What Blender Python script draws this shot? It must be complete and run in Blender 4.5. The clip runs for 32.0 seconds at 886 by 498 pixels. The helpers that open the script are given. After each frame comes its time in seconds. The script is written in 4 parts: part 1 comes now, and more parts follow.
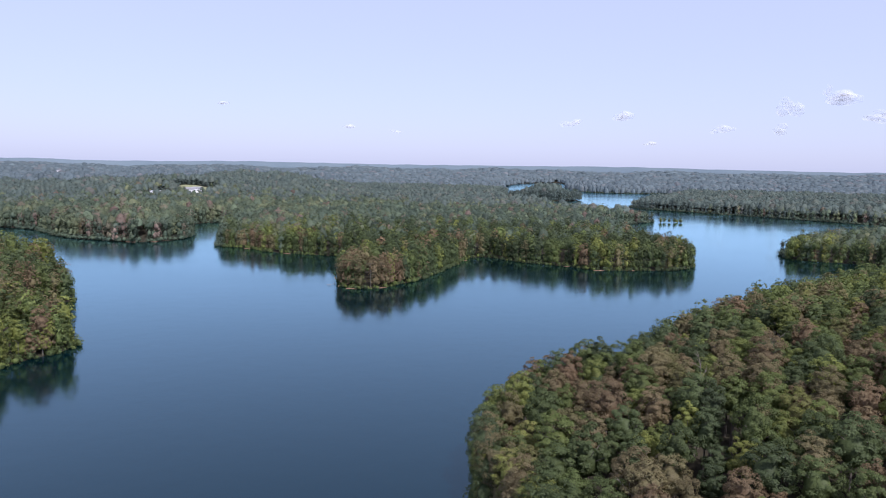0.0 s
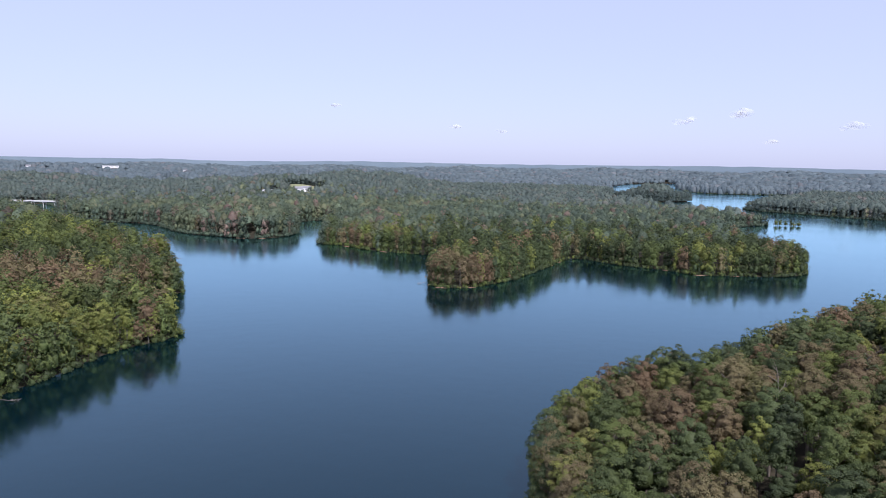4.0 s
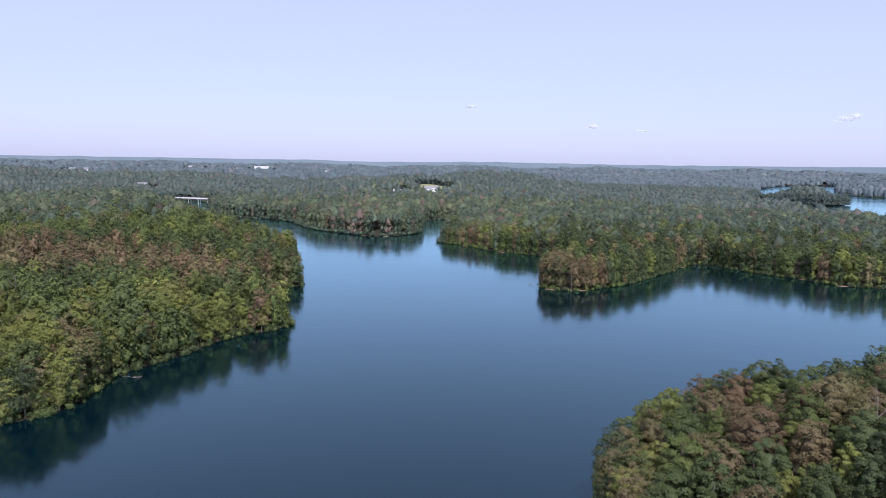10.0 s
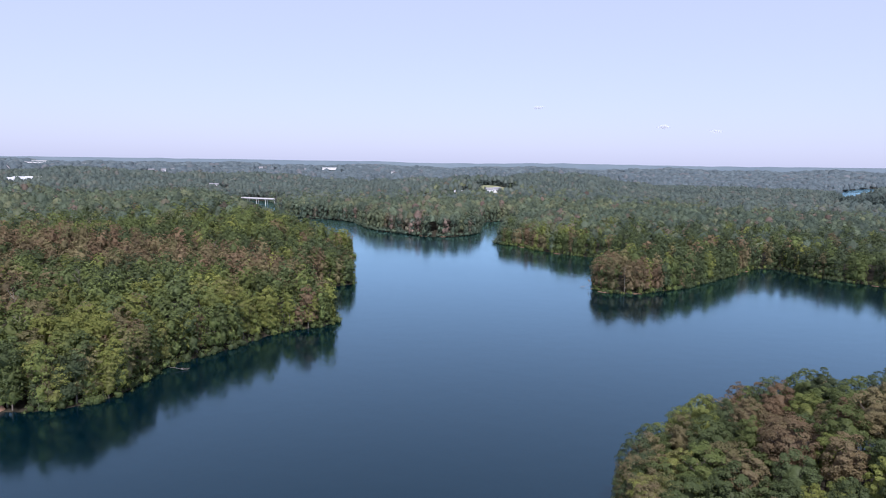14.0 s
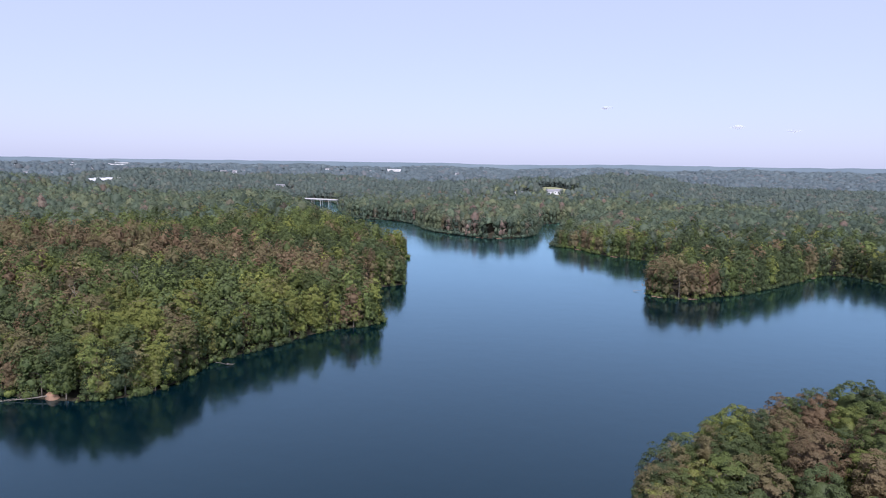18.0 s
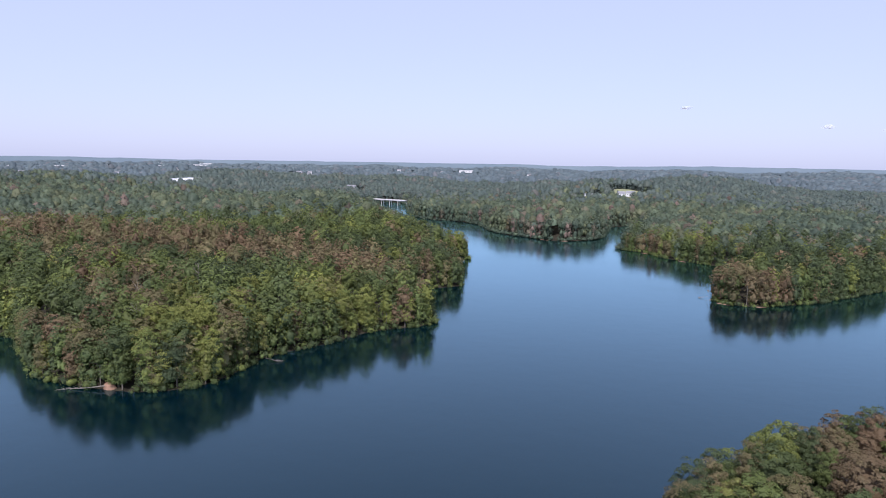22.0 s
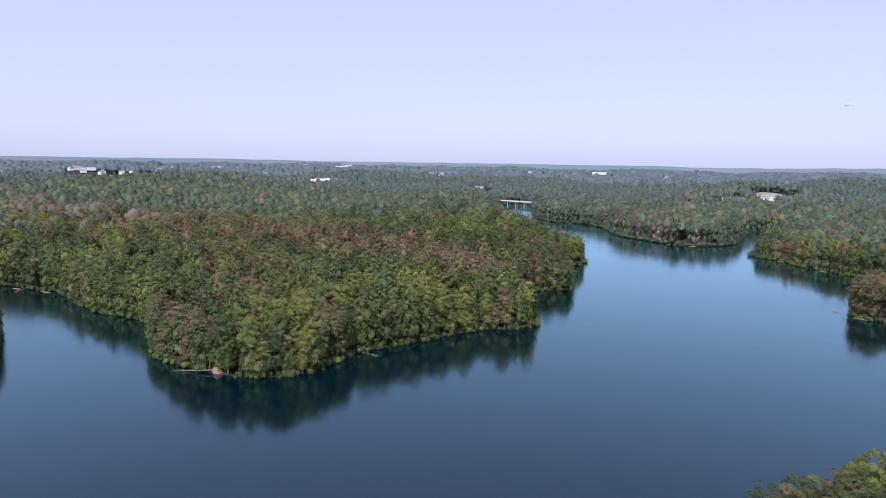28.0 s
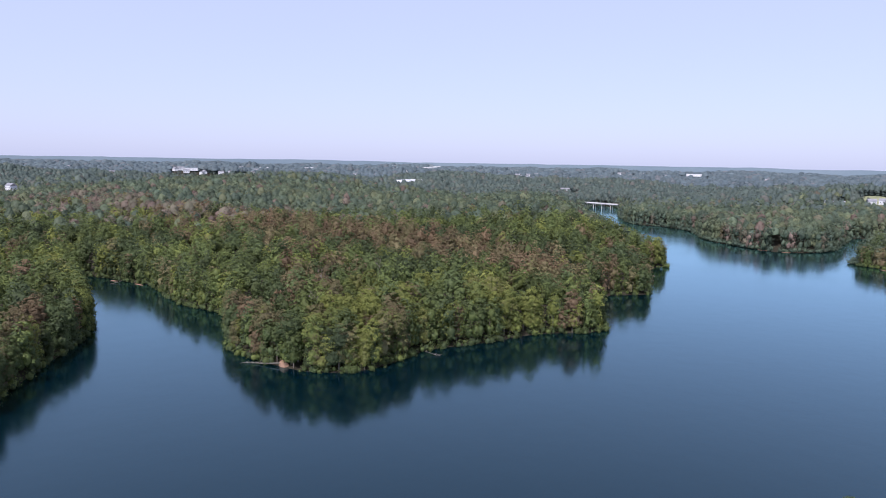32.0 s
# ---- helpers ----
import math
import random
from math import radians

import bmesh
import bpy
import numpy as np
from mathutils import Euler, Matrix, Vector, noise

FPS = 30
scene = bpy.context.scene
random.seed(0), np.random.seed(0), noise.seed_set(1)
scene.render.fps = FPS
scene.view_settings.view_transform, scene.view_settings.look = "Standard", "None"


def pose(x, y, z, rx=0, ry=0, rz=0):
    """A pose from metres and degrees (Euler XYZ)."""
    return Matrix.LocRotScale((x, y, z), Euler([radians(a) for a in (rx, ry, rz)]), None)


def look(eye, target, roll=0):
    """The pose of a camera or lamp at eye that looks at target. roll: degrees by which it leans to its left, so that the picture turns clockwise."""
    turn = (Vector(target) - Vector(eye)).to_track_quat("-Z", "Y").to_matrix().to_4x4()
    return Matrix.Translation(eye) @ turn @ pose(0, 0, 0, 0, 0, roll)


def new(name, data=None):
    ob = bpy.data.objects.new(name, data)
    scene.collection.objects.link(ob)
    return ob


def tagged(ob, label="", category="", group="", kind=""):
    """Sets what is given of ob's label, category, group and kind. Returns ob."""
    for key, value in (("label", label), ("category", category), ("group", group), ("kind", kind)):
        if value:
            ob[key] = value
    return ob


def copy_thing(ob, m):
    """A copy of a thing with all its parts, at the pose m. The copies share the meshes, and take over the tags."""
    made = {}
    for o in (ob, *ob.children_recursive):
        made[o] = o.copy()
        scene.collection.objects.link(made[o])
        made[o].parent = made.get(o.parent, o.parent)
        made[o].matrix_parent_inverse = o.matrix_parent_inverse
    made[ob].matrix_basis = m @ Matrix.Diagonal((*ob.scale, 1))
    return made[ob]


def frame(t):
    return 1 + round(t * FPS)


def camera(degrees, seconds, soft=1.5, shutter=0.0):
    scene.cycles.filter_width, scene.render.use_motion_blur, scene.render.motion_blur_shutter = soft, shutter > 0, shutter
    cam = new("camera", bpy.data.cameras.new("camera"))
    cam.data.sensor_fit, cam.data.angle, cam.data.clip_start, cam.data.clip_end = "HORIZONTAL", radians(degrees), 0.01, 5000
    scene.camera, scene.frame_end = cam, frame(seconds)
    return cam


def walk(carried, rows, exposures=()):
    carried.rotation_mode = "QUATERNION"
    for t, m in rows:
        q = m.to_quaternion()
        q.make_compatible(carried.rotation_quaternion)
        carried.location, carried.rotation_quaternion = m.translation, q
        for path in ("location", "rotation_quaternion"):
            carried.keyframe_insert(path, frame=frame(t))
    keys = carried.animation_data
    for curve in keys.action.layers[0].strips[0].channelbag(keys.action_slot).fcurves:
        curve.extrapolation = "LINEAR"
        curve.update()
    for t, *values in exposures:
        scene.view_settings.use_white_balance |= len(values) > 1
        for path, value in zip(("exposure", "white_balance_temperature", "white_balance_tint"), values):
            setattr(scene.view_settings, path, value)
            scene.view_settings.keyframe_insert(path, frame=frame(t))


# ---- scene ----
cam = camera(65.04, 32.0, soft=1.0)
# seconds, x, y, z, yaw, pitch, roll
PATH = [
    (0.0, 0.01, 0.01, 75.00, -0.000, -6.809, 0.948),
    (0.5, 1.20, -0.05, 75.28, 1.237, -6.852, 0.927),
    (1.0, 2.38, -0.06, 75.47, 2.717, -6.883, 0.911),
    (1.5, 3.57, -0.02, 75.58, 3.541, -6.898, 0.902),
    (2.0, 4.76, 0.06, 75.62, 4.144, -6.914, 0.898),
    (2.5, 5.96, 0.17, 75.61, 5.190, -6.928, 0.894),
    (3.0, 7.15, 0.33, 75.56, 6.378, -6.946, 0.888),
    (3.5, 8.35, 0.52, 75.50, 7.641, -6.957, 0.878),
    (5.5, 13.04, 1.63, 75.20, 11.294, -6.985, 0.923),
    (6.0, 14.19, 1.96, 75.16, 12.177, -6.996, 0.933),
    (6.5, 15.34, 2.30, 75.16, 13.098, -7.007, 0.949),
    (7.0, 16.50, 2.67, 75.18, 14.067, -7.021, 0.971),
    (7.5, 17.67, 3.06, 75.20, 15.008, -7.032, 0.987),
    (8.0, 18.87, 3.46, 75.22, 15.958, -7.046, 0.987),
    (8.5, 20.07, 3.86, 75.25, 16.938, -7.051, 0.974),
    (9.0, 21.28, 4.26, 75.25, 17.957, -7.064, 0.947),
    (9.5, 22.48, 4.67, 75.21, 18.909, -7.068, 0.909),
    (10.0, 23.66, 5.08, 75.13, 19.879, -7.067, 0.882),
    (10.5, 24.82, 5.51, 75.01, 20.829, -7.062, 0.872),
    (11.0, 25.95, 5.97, 74.90, 21.851, -7.065, 0.883),
    (11.5, 27.07, 6.46, 74.78, 22.321, -7.057, 0.893),
    (12.0, 28.17, 6.99, 74.66, 22.747, -7.054, 0.893),
    (12.5, 29.25, 7.55, 74.57, 23.426, -7.046, 0.889),
    (13.0, 30.33, 8.11, 74.52, 24.182, -7.046, 0.877),
    (13.5, 31.41, 8.68, 74.49, 24.861, -7.040, 0.869),
    (14.0, 32.48, 9.24, 74.47, 25.394, -7.022, 0.849),
    (14.5, 33.56, 9.81, 74.45, 25.935, -7.021, 0.829),
    (16.5, 37.86, 12.09, 74.59, 28.696, -7.009, 0.766),
    (17.0, 38.89, 12.66, 74.57, 29.404, -6.997, 0.763),
    (17.5, 39.90, 13.26, 74.56, 30.143, -6.985, 0.774),
    (18.0, 40.88, 13.90, 74.55, 30.839, -6.969, 0.793),
    (18.5, 41.83, 14.59, 74.57, 31.535, -6.964, 0.817),
    (19.0, 42.73, 15.39, 74.62, 32.231, -6.956, 0.832),
    (19.5, 43.59, 16.28, 74.68, 32.975, -6.953, 0.850),
    (20.0, 44.41, 17.23, 74.70, 33.712, -6.953, 0.862),
    (20.5, 45.20, 18.20, 74.68, 34.510, -6.963, 0.871),
    (21.0, 45.97, 19.15, 74.63, 35.304, -6.961, 0.873),
    (21.5, 46.74, 20.06, 74.58, 36.074, -6.959, 0.875),
    (22.0, 47.53, 20.93, 74.52, 36.891, -6.954, 0.885),
    (22.5, 48.33, 21.76, 74.47, 37.687, -6.945, 0.899),
    (23.0, 49.16, 22.57, 74.43, 38.549, -6.948, 0.911),
    (23.5, 50.01, 23.37, 74.41, 39.418, -6.951, 0.913),
    (24.0, 50.87, 24.19, 74.38, 40.281, -6.961, 0.920),
    (24.5, 51.74, 25.02, 74.36, 41.120, -6.973, 0.931),
    (25.0, 52.60, 25.86, 74.33, 42.040, -6.984, 0.941),
    (25.5, 53.47, 26.72, 74.30, 43.007, -6.995, 0.941),
    (27.5, 57.01, 30.28, 74.14, 46.942, -6.974, 0.912),
    (28.0, 57.85, 31.16, 74.13, 47.930, -6.977, 0.906),
    (28.5, 58.65, 32.03, 74.13, 48.960, -6.984, 0.908),
    (29.0, 59.42, 32.92, 74.14, 50.060, -6.989, 0.916),
    (29.5, 60.16, 33.81, 74.14, 51.107, -6.999, 0.918),
    (30.0, 60.86, 34.71, 74.13, 52.254, -7.006, 0.919),
    (30.5, 61.55, 35.65, 74.13, 53.102, -7.006, 0.931),
    (31.0, 62.23, 36.61, 74.12, 53.815, -7.011, 0.952),
    (31.5, 62.90, 37.59, 74.11, 54.533, -7.005, 0.976),
    (32.0, 63.57, 38.58, 74.10, 55.242, -6.996, 0.992),
]
walk(cam, [(t, Matrix.Translation((x, y, z)) @ pose(0, 0, 0, 0, 0, yaw) @ pose(0, 0, 0, 90 + pitch) @ pose(0, 0, 0, 0, 0, roll))
           for t, x, y, z, yaw, pitch, roll in PATH], exposures=[(0.0, 0.1, 5750, 22), (32.0, 0.1, 5750, 22)])

# ---- daylight ----
world = bpy.data.worlds.new("daylight")
scene.world = world
world.use_nodes = True
wn, wl = world.node_tree.nodes, world.node_tree.links
wn.clear()
SUN_ELEV, SUN_AZ = 52.0, 152.0        # azimuth clockwise from +y
sky = wn.new("ShaderNodeTexSky")
sky.sky_type, sky.sun_disc = "NISHITA", False
sky.sun_elevation, sky.sun_rotation = radians(SUN_ELEV), radians(SUN_AZ)
sky.air_density, sky.dust_density, sky.ozone_density, sky.altitude = 1.0, 1.35, 3.6, 150
haze_mix = wn.new("ShaderNodeMix")
haze_mix.data_type = "RGBA"
haze_mix.inputs[0].default_value = 0.62
haze_mix.inputs[7].default_value = (6.2, 6.4, 7.7, 1)     # bright summer haze
bg, wo = wn.new("ShaderNodeBackground"), wn.new("ShaderNodeOutputWorld")
bg.inputs["Strength"].default_value = 0.125
wl.new(sky.outputs[0], haze_mix.inputs[6])
wl.new(haze_mix.outputs[2], bg.inputs["Color"])
wl.new(bg.outputs[0], wo.inputs["Surface"])
sun = new("sun", bpy.data.lights.new("sun", "SUN"))
sun.data.energy, sun.data.angle, sun.data.color = 5.4, radians(0.6), (1.0, 0.95, 0.86)
sun_way = Vector((math.sin(radians(SUN_AZ)) * math.cos(radians(SUN_ELEV)), math.cos(radians(SUN_AZ)) * math.cos(radians(SUN_ELEV)), math.sin(radians(SUN_ELEV))))
sun.matrix_world = look(sun_way * 500, (0, 0, 0))


# ---- materials ----
def mat_new(name):
    m = bpy.data.materials.new(name)
    m.use_nodes = True
    n = m.node_tree.nodes
    n.clear()
    return m, n, m.node_tree.links


def ramp_node(n, stops):
    r = n.new("ShaderNodeValToRGB")
    e = r.color_ramp.elements
    while len(e) < len(stops):
        e.new(0.5)
    for el, (p, c) in zip(e, stops):
        el.position, el.color = p, (*c, 1)
    return r


def noise_node(n, l, coord, scale, detail=3.0, rough=0.55):
    t = n.new("ShaderNodeTexNoise")
    t.inputs["Scale"].default_value, t.inputs["Detail"].default_value, t.inputs["Roughness"].default_value = scale, detail, rough
    l.new(coord, t.inputs["Vector"])
    return t


LEAF_STOPS = [(0.0, (0.050, 0.067, 0.035)), (0.3, (0.077, 0.101, 0.038)), (0.5, (0.112, 0.140, 0.041)), (0.66, (0.188, 0.204, 0.047)),
              (0.76, (0.158, 0.142, 0.064)), (0.9, (0.158, 0.124, 0.064)), (1.0, (0.168, 0.114, 0.064))]
# a whole canopy seen from afar, its greens shifted bluish for haze
CANOPY_HAZE_STOPS = [(0.0, (0.060, 0.084, 0.062)), (0.3, (0.084, 0.112, 0.073)), (0.5, (0.112, 0.139, 0.080)), (0.66, (0.148, 0.162, 0.085)),
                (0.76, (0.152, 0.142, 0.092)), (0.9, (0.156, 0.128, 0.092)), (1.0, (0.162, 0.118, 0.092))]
# woods towards the skyline, with pale blue distance haze painted into their colours
DISTANT_HAZE_STOPS = [(0.0, (0.082, 0.110, 0.098)), (0.5, (0.108, 0.138, 0.114)), (0.7, (0.134, 0.154, 0.118)), (1.0, (0.146, 0.142, 0.122))]
SKYLINE_HAZE_STOPS = [(0.0, (0.100, 0.132, 0.146)), (0.5, (0.126, 0.160, 0.166)), (0.78, (0.146, 0.168, 0.170)), (1.0, (0.154, 0.162, 0.166))]


def leaf_material(name, low=None, high=None, stops=LEAF_STOPS, rough_scale=0.0, uneven=0.12):
    """Leaves. With low and high the tone is drawn for each tree by its own random; without, it is the tone that the tree carries."""
    m, n, l = mat_new(name)
    geo = n.new("ShaderNodeNewGeometry")
    if low is None:
        src = n.new("ShaderNodeAttribute")
        src.attribute_name = "tone"
        tone = src.outputs["Fac"]
        vig = n.new("ShaderNodeAttribute")
        vig.attribute_name = "vigour"
        vigour = vig.outputs["Fac"]
    else:
        info = n.new("ShaderNodeObjectInfo")
        mr = n.new("ShaderNodeMapRange")
        mr.inputs[3].default_value, mr.inputs[4].default_value = low, high
        l.new(info.outputs["Random"], mr.inputs[0])
        tone = mr.outputs[0]
        wn_ = n.new("ShaderNodeTexWhiteNoise")
        wn_.noise_dimensions = "1D"
        l.new(info.outputs["Random"], wn_.inputs["W"])
        vr = n.new("ShaderNodeMapRange")
        vr.inputs[3].default_value, vr.inputs[4].default_value = 0.82, 1.2
        l.new(wn_.outputs["Value"], vr.inputs[0])
        vigour = vr.outputs[0]
    # a little change from bough to bough and leaf to leaf
    big = noise_node(n, l, geo.outputs["Position"], 0.35, 2.0)
    fine = n.new("ShaderNodeMath")
    fine.operation = "MULTIPLY_ADD"
    fine.inputs[1].default_value, fine.inputs[2].default_value = 0.16, -0.08
    l.new(big.outputs["Fac"], fine.inputs[0])
    leafy = n.new("ShaderNodeMath")
    leafy.operation = "MULTIPLY_ADD"
    leafy.inputs[1].default_value = 0.06
    l.new(geo.outputs["Random Per Island"], leafy.inputs[0])
    l.new(fine.outputs[0], leafy.inputs[2])
    add = n.new("ShaderNodeMath")
    add.operation = "ADD"
    add.use_clamp = True
    l.new(tone, add.inputs[0])
    l.new(leafy.outputs[0], add.inputs[1])
    tint = ramp_node(n, stops)
    l.new(add.outputs[0], tint.inputs[0])
    ramp = n.new("ShaderNodeHueSaturation")
    l.new(tint.outputs[0], ramp.inputs["Color"])
    # some sprays catch more light than others, some leaves are older
    speck, spread, shade = n.new("ShaderNodeTexWhiteNoise"), n.new("ShaderNodeMapRange"), n.new("ShaderNodeMath")
    speck.noise_dimensions = "1D"
    spread.inputs[3].default_value, spread.inputs[4].default_value = 1 - uneven, 1 + uneven
    shade.operation = "MULTIPLY"
    l.new(geo.outputs["Random Per Island"], speck.inputs["W"]), l.new(speck.outputs["Value"], spread.inputs[0])
    l.new(spread.outputs[0], shade.inputs[0]), l.new(vigour, shade.inputs[1])
    l.new(shade.outputs[0], ramp.inputs["Value"])
    dif, tra, glo = n.new("ShaderNodeBsdfDiffuse"), n.new("ShaderNodeBsdfTranslucent"), n.new("ShaderNodeBsdfGlossy")
    glo.inputs["Roughness"].default_value = 0.6
    l.new(ramp.outputs[0], dif.inputs["Color"])
    l.new(ramp.outputs[0], tra.inputs["Color"])
    if rough_scale:
        knots = noise_node(n, l, geo.outputs["Position"], rough_scale, 3.0, 0.7)
        bp = n.new("ShaderNodeBump")
        bp.inputs["Strength"].default_value, bp.inputs["Distance"].default_value = 1.0, 1.0 / rough_scale
        l.new(knots.outputs["Fac"], bp.inputs["Height"])
        l.new(bp.outputs[0], dif.inputs["Normal"])
    m1, m2 = n.new("ShaderNodeMixShader"), n.new("ShaderNodeMixShader")
    m1.inputs[0].default_value, m2.inputs[0].default_value = 0.25, 0.012
    l.new(dif.outputs[0], m1.inputs[1]), l.new(tra.outputs[0], m1.inputs[2])
    l.new(m1.outputs[0], m2.inputs[1]), l.new(glo.outputs[0], m2.inputs[2])
    out = n.new("ShaderNodeOutputMaterial")
    l.new(m2.outputs[0], out.inputs["Surface"])
    return m


def rough_material(name, stops, scale, rough=0.9, bump=0.3, detail=5.0, metal=0.0, spread=1.0):
    """A matt surface in two scales of mottling, with fine relief."""
    m, n, l = mat_new(name)
    tc = n.new("ShaderNodeTexCoord")
    a = noise_node(n, l, tc.outputs["Object"], scale, detail, 0.6)
    b = noise_node(n, l, tc.outputs["Object"], scale * 0.13, 2.0)
    mixv = n.new("ShaderNodeMath")
    mixv.operation = "MULTIPLY_ADD"
    mixv.inputs[1].default_value = 0.5
    half = n.new("ShaderNodeMath")
    half.operation = "MULTIPLY"
    half.inputs[1].default_value = 0.5
    l.new(b.outputs["Fac"], half.inputs[0])
    l.new(a.outputs["Fac"], mixv.inputs[0]), l.new(half.outputs[0], mixv.inputs[2])
    ramp = ramp_node(n, stops)
    l.new(mixv.outputs[0], ramp.inputs[0])
    p = n.new("ShaderNodeBsdfPrincipled")
    p.inputs["Roughness"].default_value, p.inputs["Metallic"].default_value = rough, metal
    p.inputs["Specular IOR Level"].default_value = 0.5 if rough < 0.8 else 0.15
    bp = n.new("ShaderNodeBump")
    bp.inputs["Strength"].default_value = bump
    l.new(a.outputs["Fac"], bp.inputs["Height"])
    l.new(ramp.outputs[0], p.inputs["Base Color"]), l.new(bp.outputs[0], p.inputs["Normal"])
    out = n.new("ShaderNodeOutputMaterial")
    l.new(p.outputs[0], out.inputs["Surface"])
    return m


def water_material():
    m, n, l = mat_new("lake_water")
    geo = n.new("ShaderNodeNewGeometry")
    body, gloss = n.new("ShaderNodeBsdfDiffuse"), n.new("ShaderNodeBsdfGlossy")
    body.inputs["Color"].default_value = (0.0004, 0.0058, 0.0095, 1)
    gloss.inputs["Color"].default_value = (0.60, 0.87, 0.95, 1)
    gloss.distribution = "MULTI_GGX"
    fres, mix = n.new("ShaderNodeFresnel"), n.new("ShaderNodeMixShader")
    fres.inputs["IOR"].default_value = 1.335
    # calm lanes and faintly rippled sheets of water
    lanes = n.new("ShaderNodeMapping")
    lanes.inputs["Scale"].default_value = (0.006, 0.014, 1)
    lanes.inputs["Rotation"].default_value = (0, 0, 0.5)
    l.new(geo.outputs["Position"], lanes.inputs["Vector"])
    wide = noise_node(n, l, lanes.outputs[0], 1.0, 3.0)
    rr = n.new("ShaderNodeMapRange")
    rr.inputs[1].default_value, rr.inputs[2].default_value, rr.inputs[3].default_value, rr.inputs[4].default_value = 0.35, 0.7, 0.08, 0.15
    l.new(wide.outputs["Fac"], rr.inputs[0])
    l.new(rr.outputs[0], gloss.inputs["Roughness"])
    rip = noise_node(n, l, geo.outputs["Position"], 0.9, 3.0)
    swell = noise_node(n, l, geo.outputs["Position"], 0.12, 2.0)
    both = n.new("ShaderNodeMath")
    both.operation = "MULTIPLY_ADD"
    both.inputs[1].default_value = 3.0
    l.new(swell.outputs["Fac"], both.inputs[0]), l.new(rip.outputs["Fac"], both.inputs[2])
    bp = n.new("ShaderNodeBump")
    bp.inputs["Strength"].default_value, bp.inputs["Distance"].default_value = 0.2, 0.05
    l.new(both.outputs[0], bp.inputs["Height"])
    l.new(bp.outputs[0], gloss.inputs["Normal"]), l.new(bp.outputs[0], fres.inputs["Normal"])
    strong = n.new("ShaderNodeMath")
    strong.operation, strong.use_clamp = "MULTIPLY", True
    strong.inputs[1].default_value = 1.58
    l.new(fres.outputs[0], strong.inputs[0])
    l.new(strong.outputs[0], mix.inputs[0]), l.new(body.outputs[0], mix.inputs[1]), l.new(gloss.outputs[0], mix.inputs[2])
    out = n.new("ShaderNodeOutputMaterial")
    l.new(mix.outputs[0], out.inputs["Surface"])
    return m


M_LEAF_GREEN = leaf_material("leaves_green", 0.08, 0.55, rough_scale=2.2)
M_LEAF_LIME = leaf_material("leaves_yellow_green", 0.52, 0.68, rough_scale=2.2)
M_LEAF_BROWN = leaf_material("leaves_browning", 0.70, 0.98, rough_scale=2.2)
M_LEAF_MIXED = leaf_material("leaves_of_the_wood", rough_scale=1.4)
# the four far woods carry aerial haze in their base colour
M_FAR_EDGE = leaf_material("far_edge_leaves_hazed", stops=CANOPY_HAZE_STOPS)
M_CANOPY = leaf_material("far_canopy_hazed", stops=CANOPY_HAZE_STOPS, rough_scale=0.5, uneven=0.16)
M_DISTANT = leaf_material("distant_canopy_hazed", stops=DISTANT_HAZE_STOPS, rough_scale=0.35, uneven=0.07)
M_SKYLINE = leaf_material("skyline_canopy_hazed", stops=SKYLINE_HAZE_STOPS, rough_scale=0.2, uneven=0.09)
M_BARK = rough_material("bark", [(0.3, (0.09, 0.075, 0.06)), (0.7, (0.2, 0.17, 0.14))], 3.0, 0.95, 0.6)
M_DEAD = rough_material("bleached_wood", [(0.3, (0.12, 0.10, 0.08)), (0.7, (0.24, 0.21, 0.17))], 3.0, 0.9, 0.5)
M_GROUND = rough_material("woodland_floor", [(0.3, (0.024, 0.021, 0.014)), (0.55, (0.038, 0.033, 0.021)), (0.75, (0.060, 0.050, 0.032))], 0.5, 0.97, 0.6)
M_BANK = rough_material("clay_bank", [(0.3, (0.17, 0.095, 0.06)), (0.7, (0.31, 0.19, 0.125))], 1.2, 0.95, 0.7)
M_MEADOW = rough_material("meadow_grass", [(0.3, (0.18, 0.19, 0.10)), (0.7, (0.29, 0.29, 0.17))], 0.06, 0.95, 0.3)
M_CONCRETE = rough_material("pale_concrete", [(0.3, (0.46, 0.45, 0.43)), (0.7, (0.60, 0.59, 0.56))], 0.8, 0.85, 0.2)
M_WHITE = rough_material("white_siding", [(0.3, (0.60, 0.60, 0.59)), (0.7, (0.72, 0.72, 0.71))], 0.6, 0.7, 0.1)
M_ROOF = rough_material("grey_shingles", [(0.3, (0.16, 0.16, 0.165)), (0.7, (0.30, 0.30, 0.31))], 1.0, 0.9, 0.3)
M_PALEROOF = rough_material("pale_metal_roof", [(0.3, (0.38, 0.39, 0.40)), (0.7, (0.50, 0.51, 0.52))], 0.5, 0.6, 0.1)
M_WATER = water_material()
# blue-grey stands in for the haze over the horizon ridge
M_HILLS = rough_material("far_hills_hazed", [(0.3, (0.105, 0.142, 0.168)), (0.7, (0.145, 0.182, 0.205))], 0.004, 1.0, 0.0)


# ---- plan ----
# the lake's outline as a walk round its shore
SHORE_WEST = [(-230, -620), (-150, -250), (-138, -80), (-150, 16), (-164, 39), (-185, 47), (-210, 58), (-228, 67), (-247, 77), (-264, 82),
              (-300, 86), (-350, 90), (-400, 90), (-425, 94), (-412, 104), (-385, 117), (-364, 127), (-313, 126), (-285, 133), (-262, 137),
              (-235, 130), (-212, 123), (-193, 122), (-176, 127), (-158, 135), (-152, 146), (-150, 158), (-154, 172), (-160, 187), (-160, 205),
              (-157, 222), (-158, 242), (-156, 254), (-149, 264), (-147, 275), (-158, 286), (-182, 300), (-202, 325), (-204, 348), (-196, 366)]
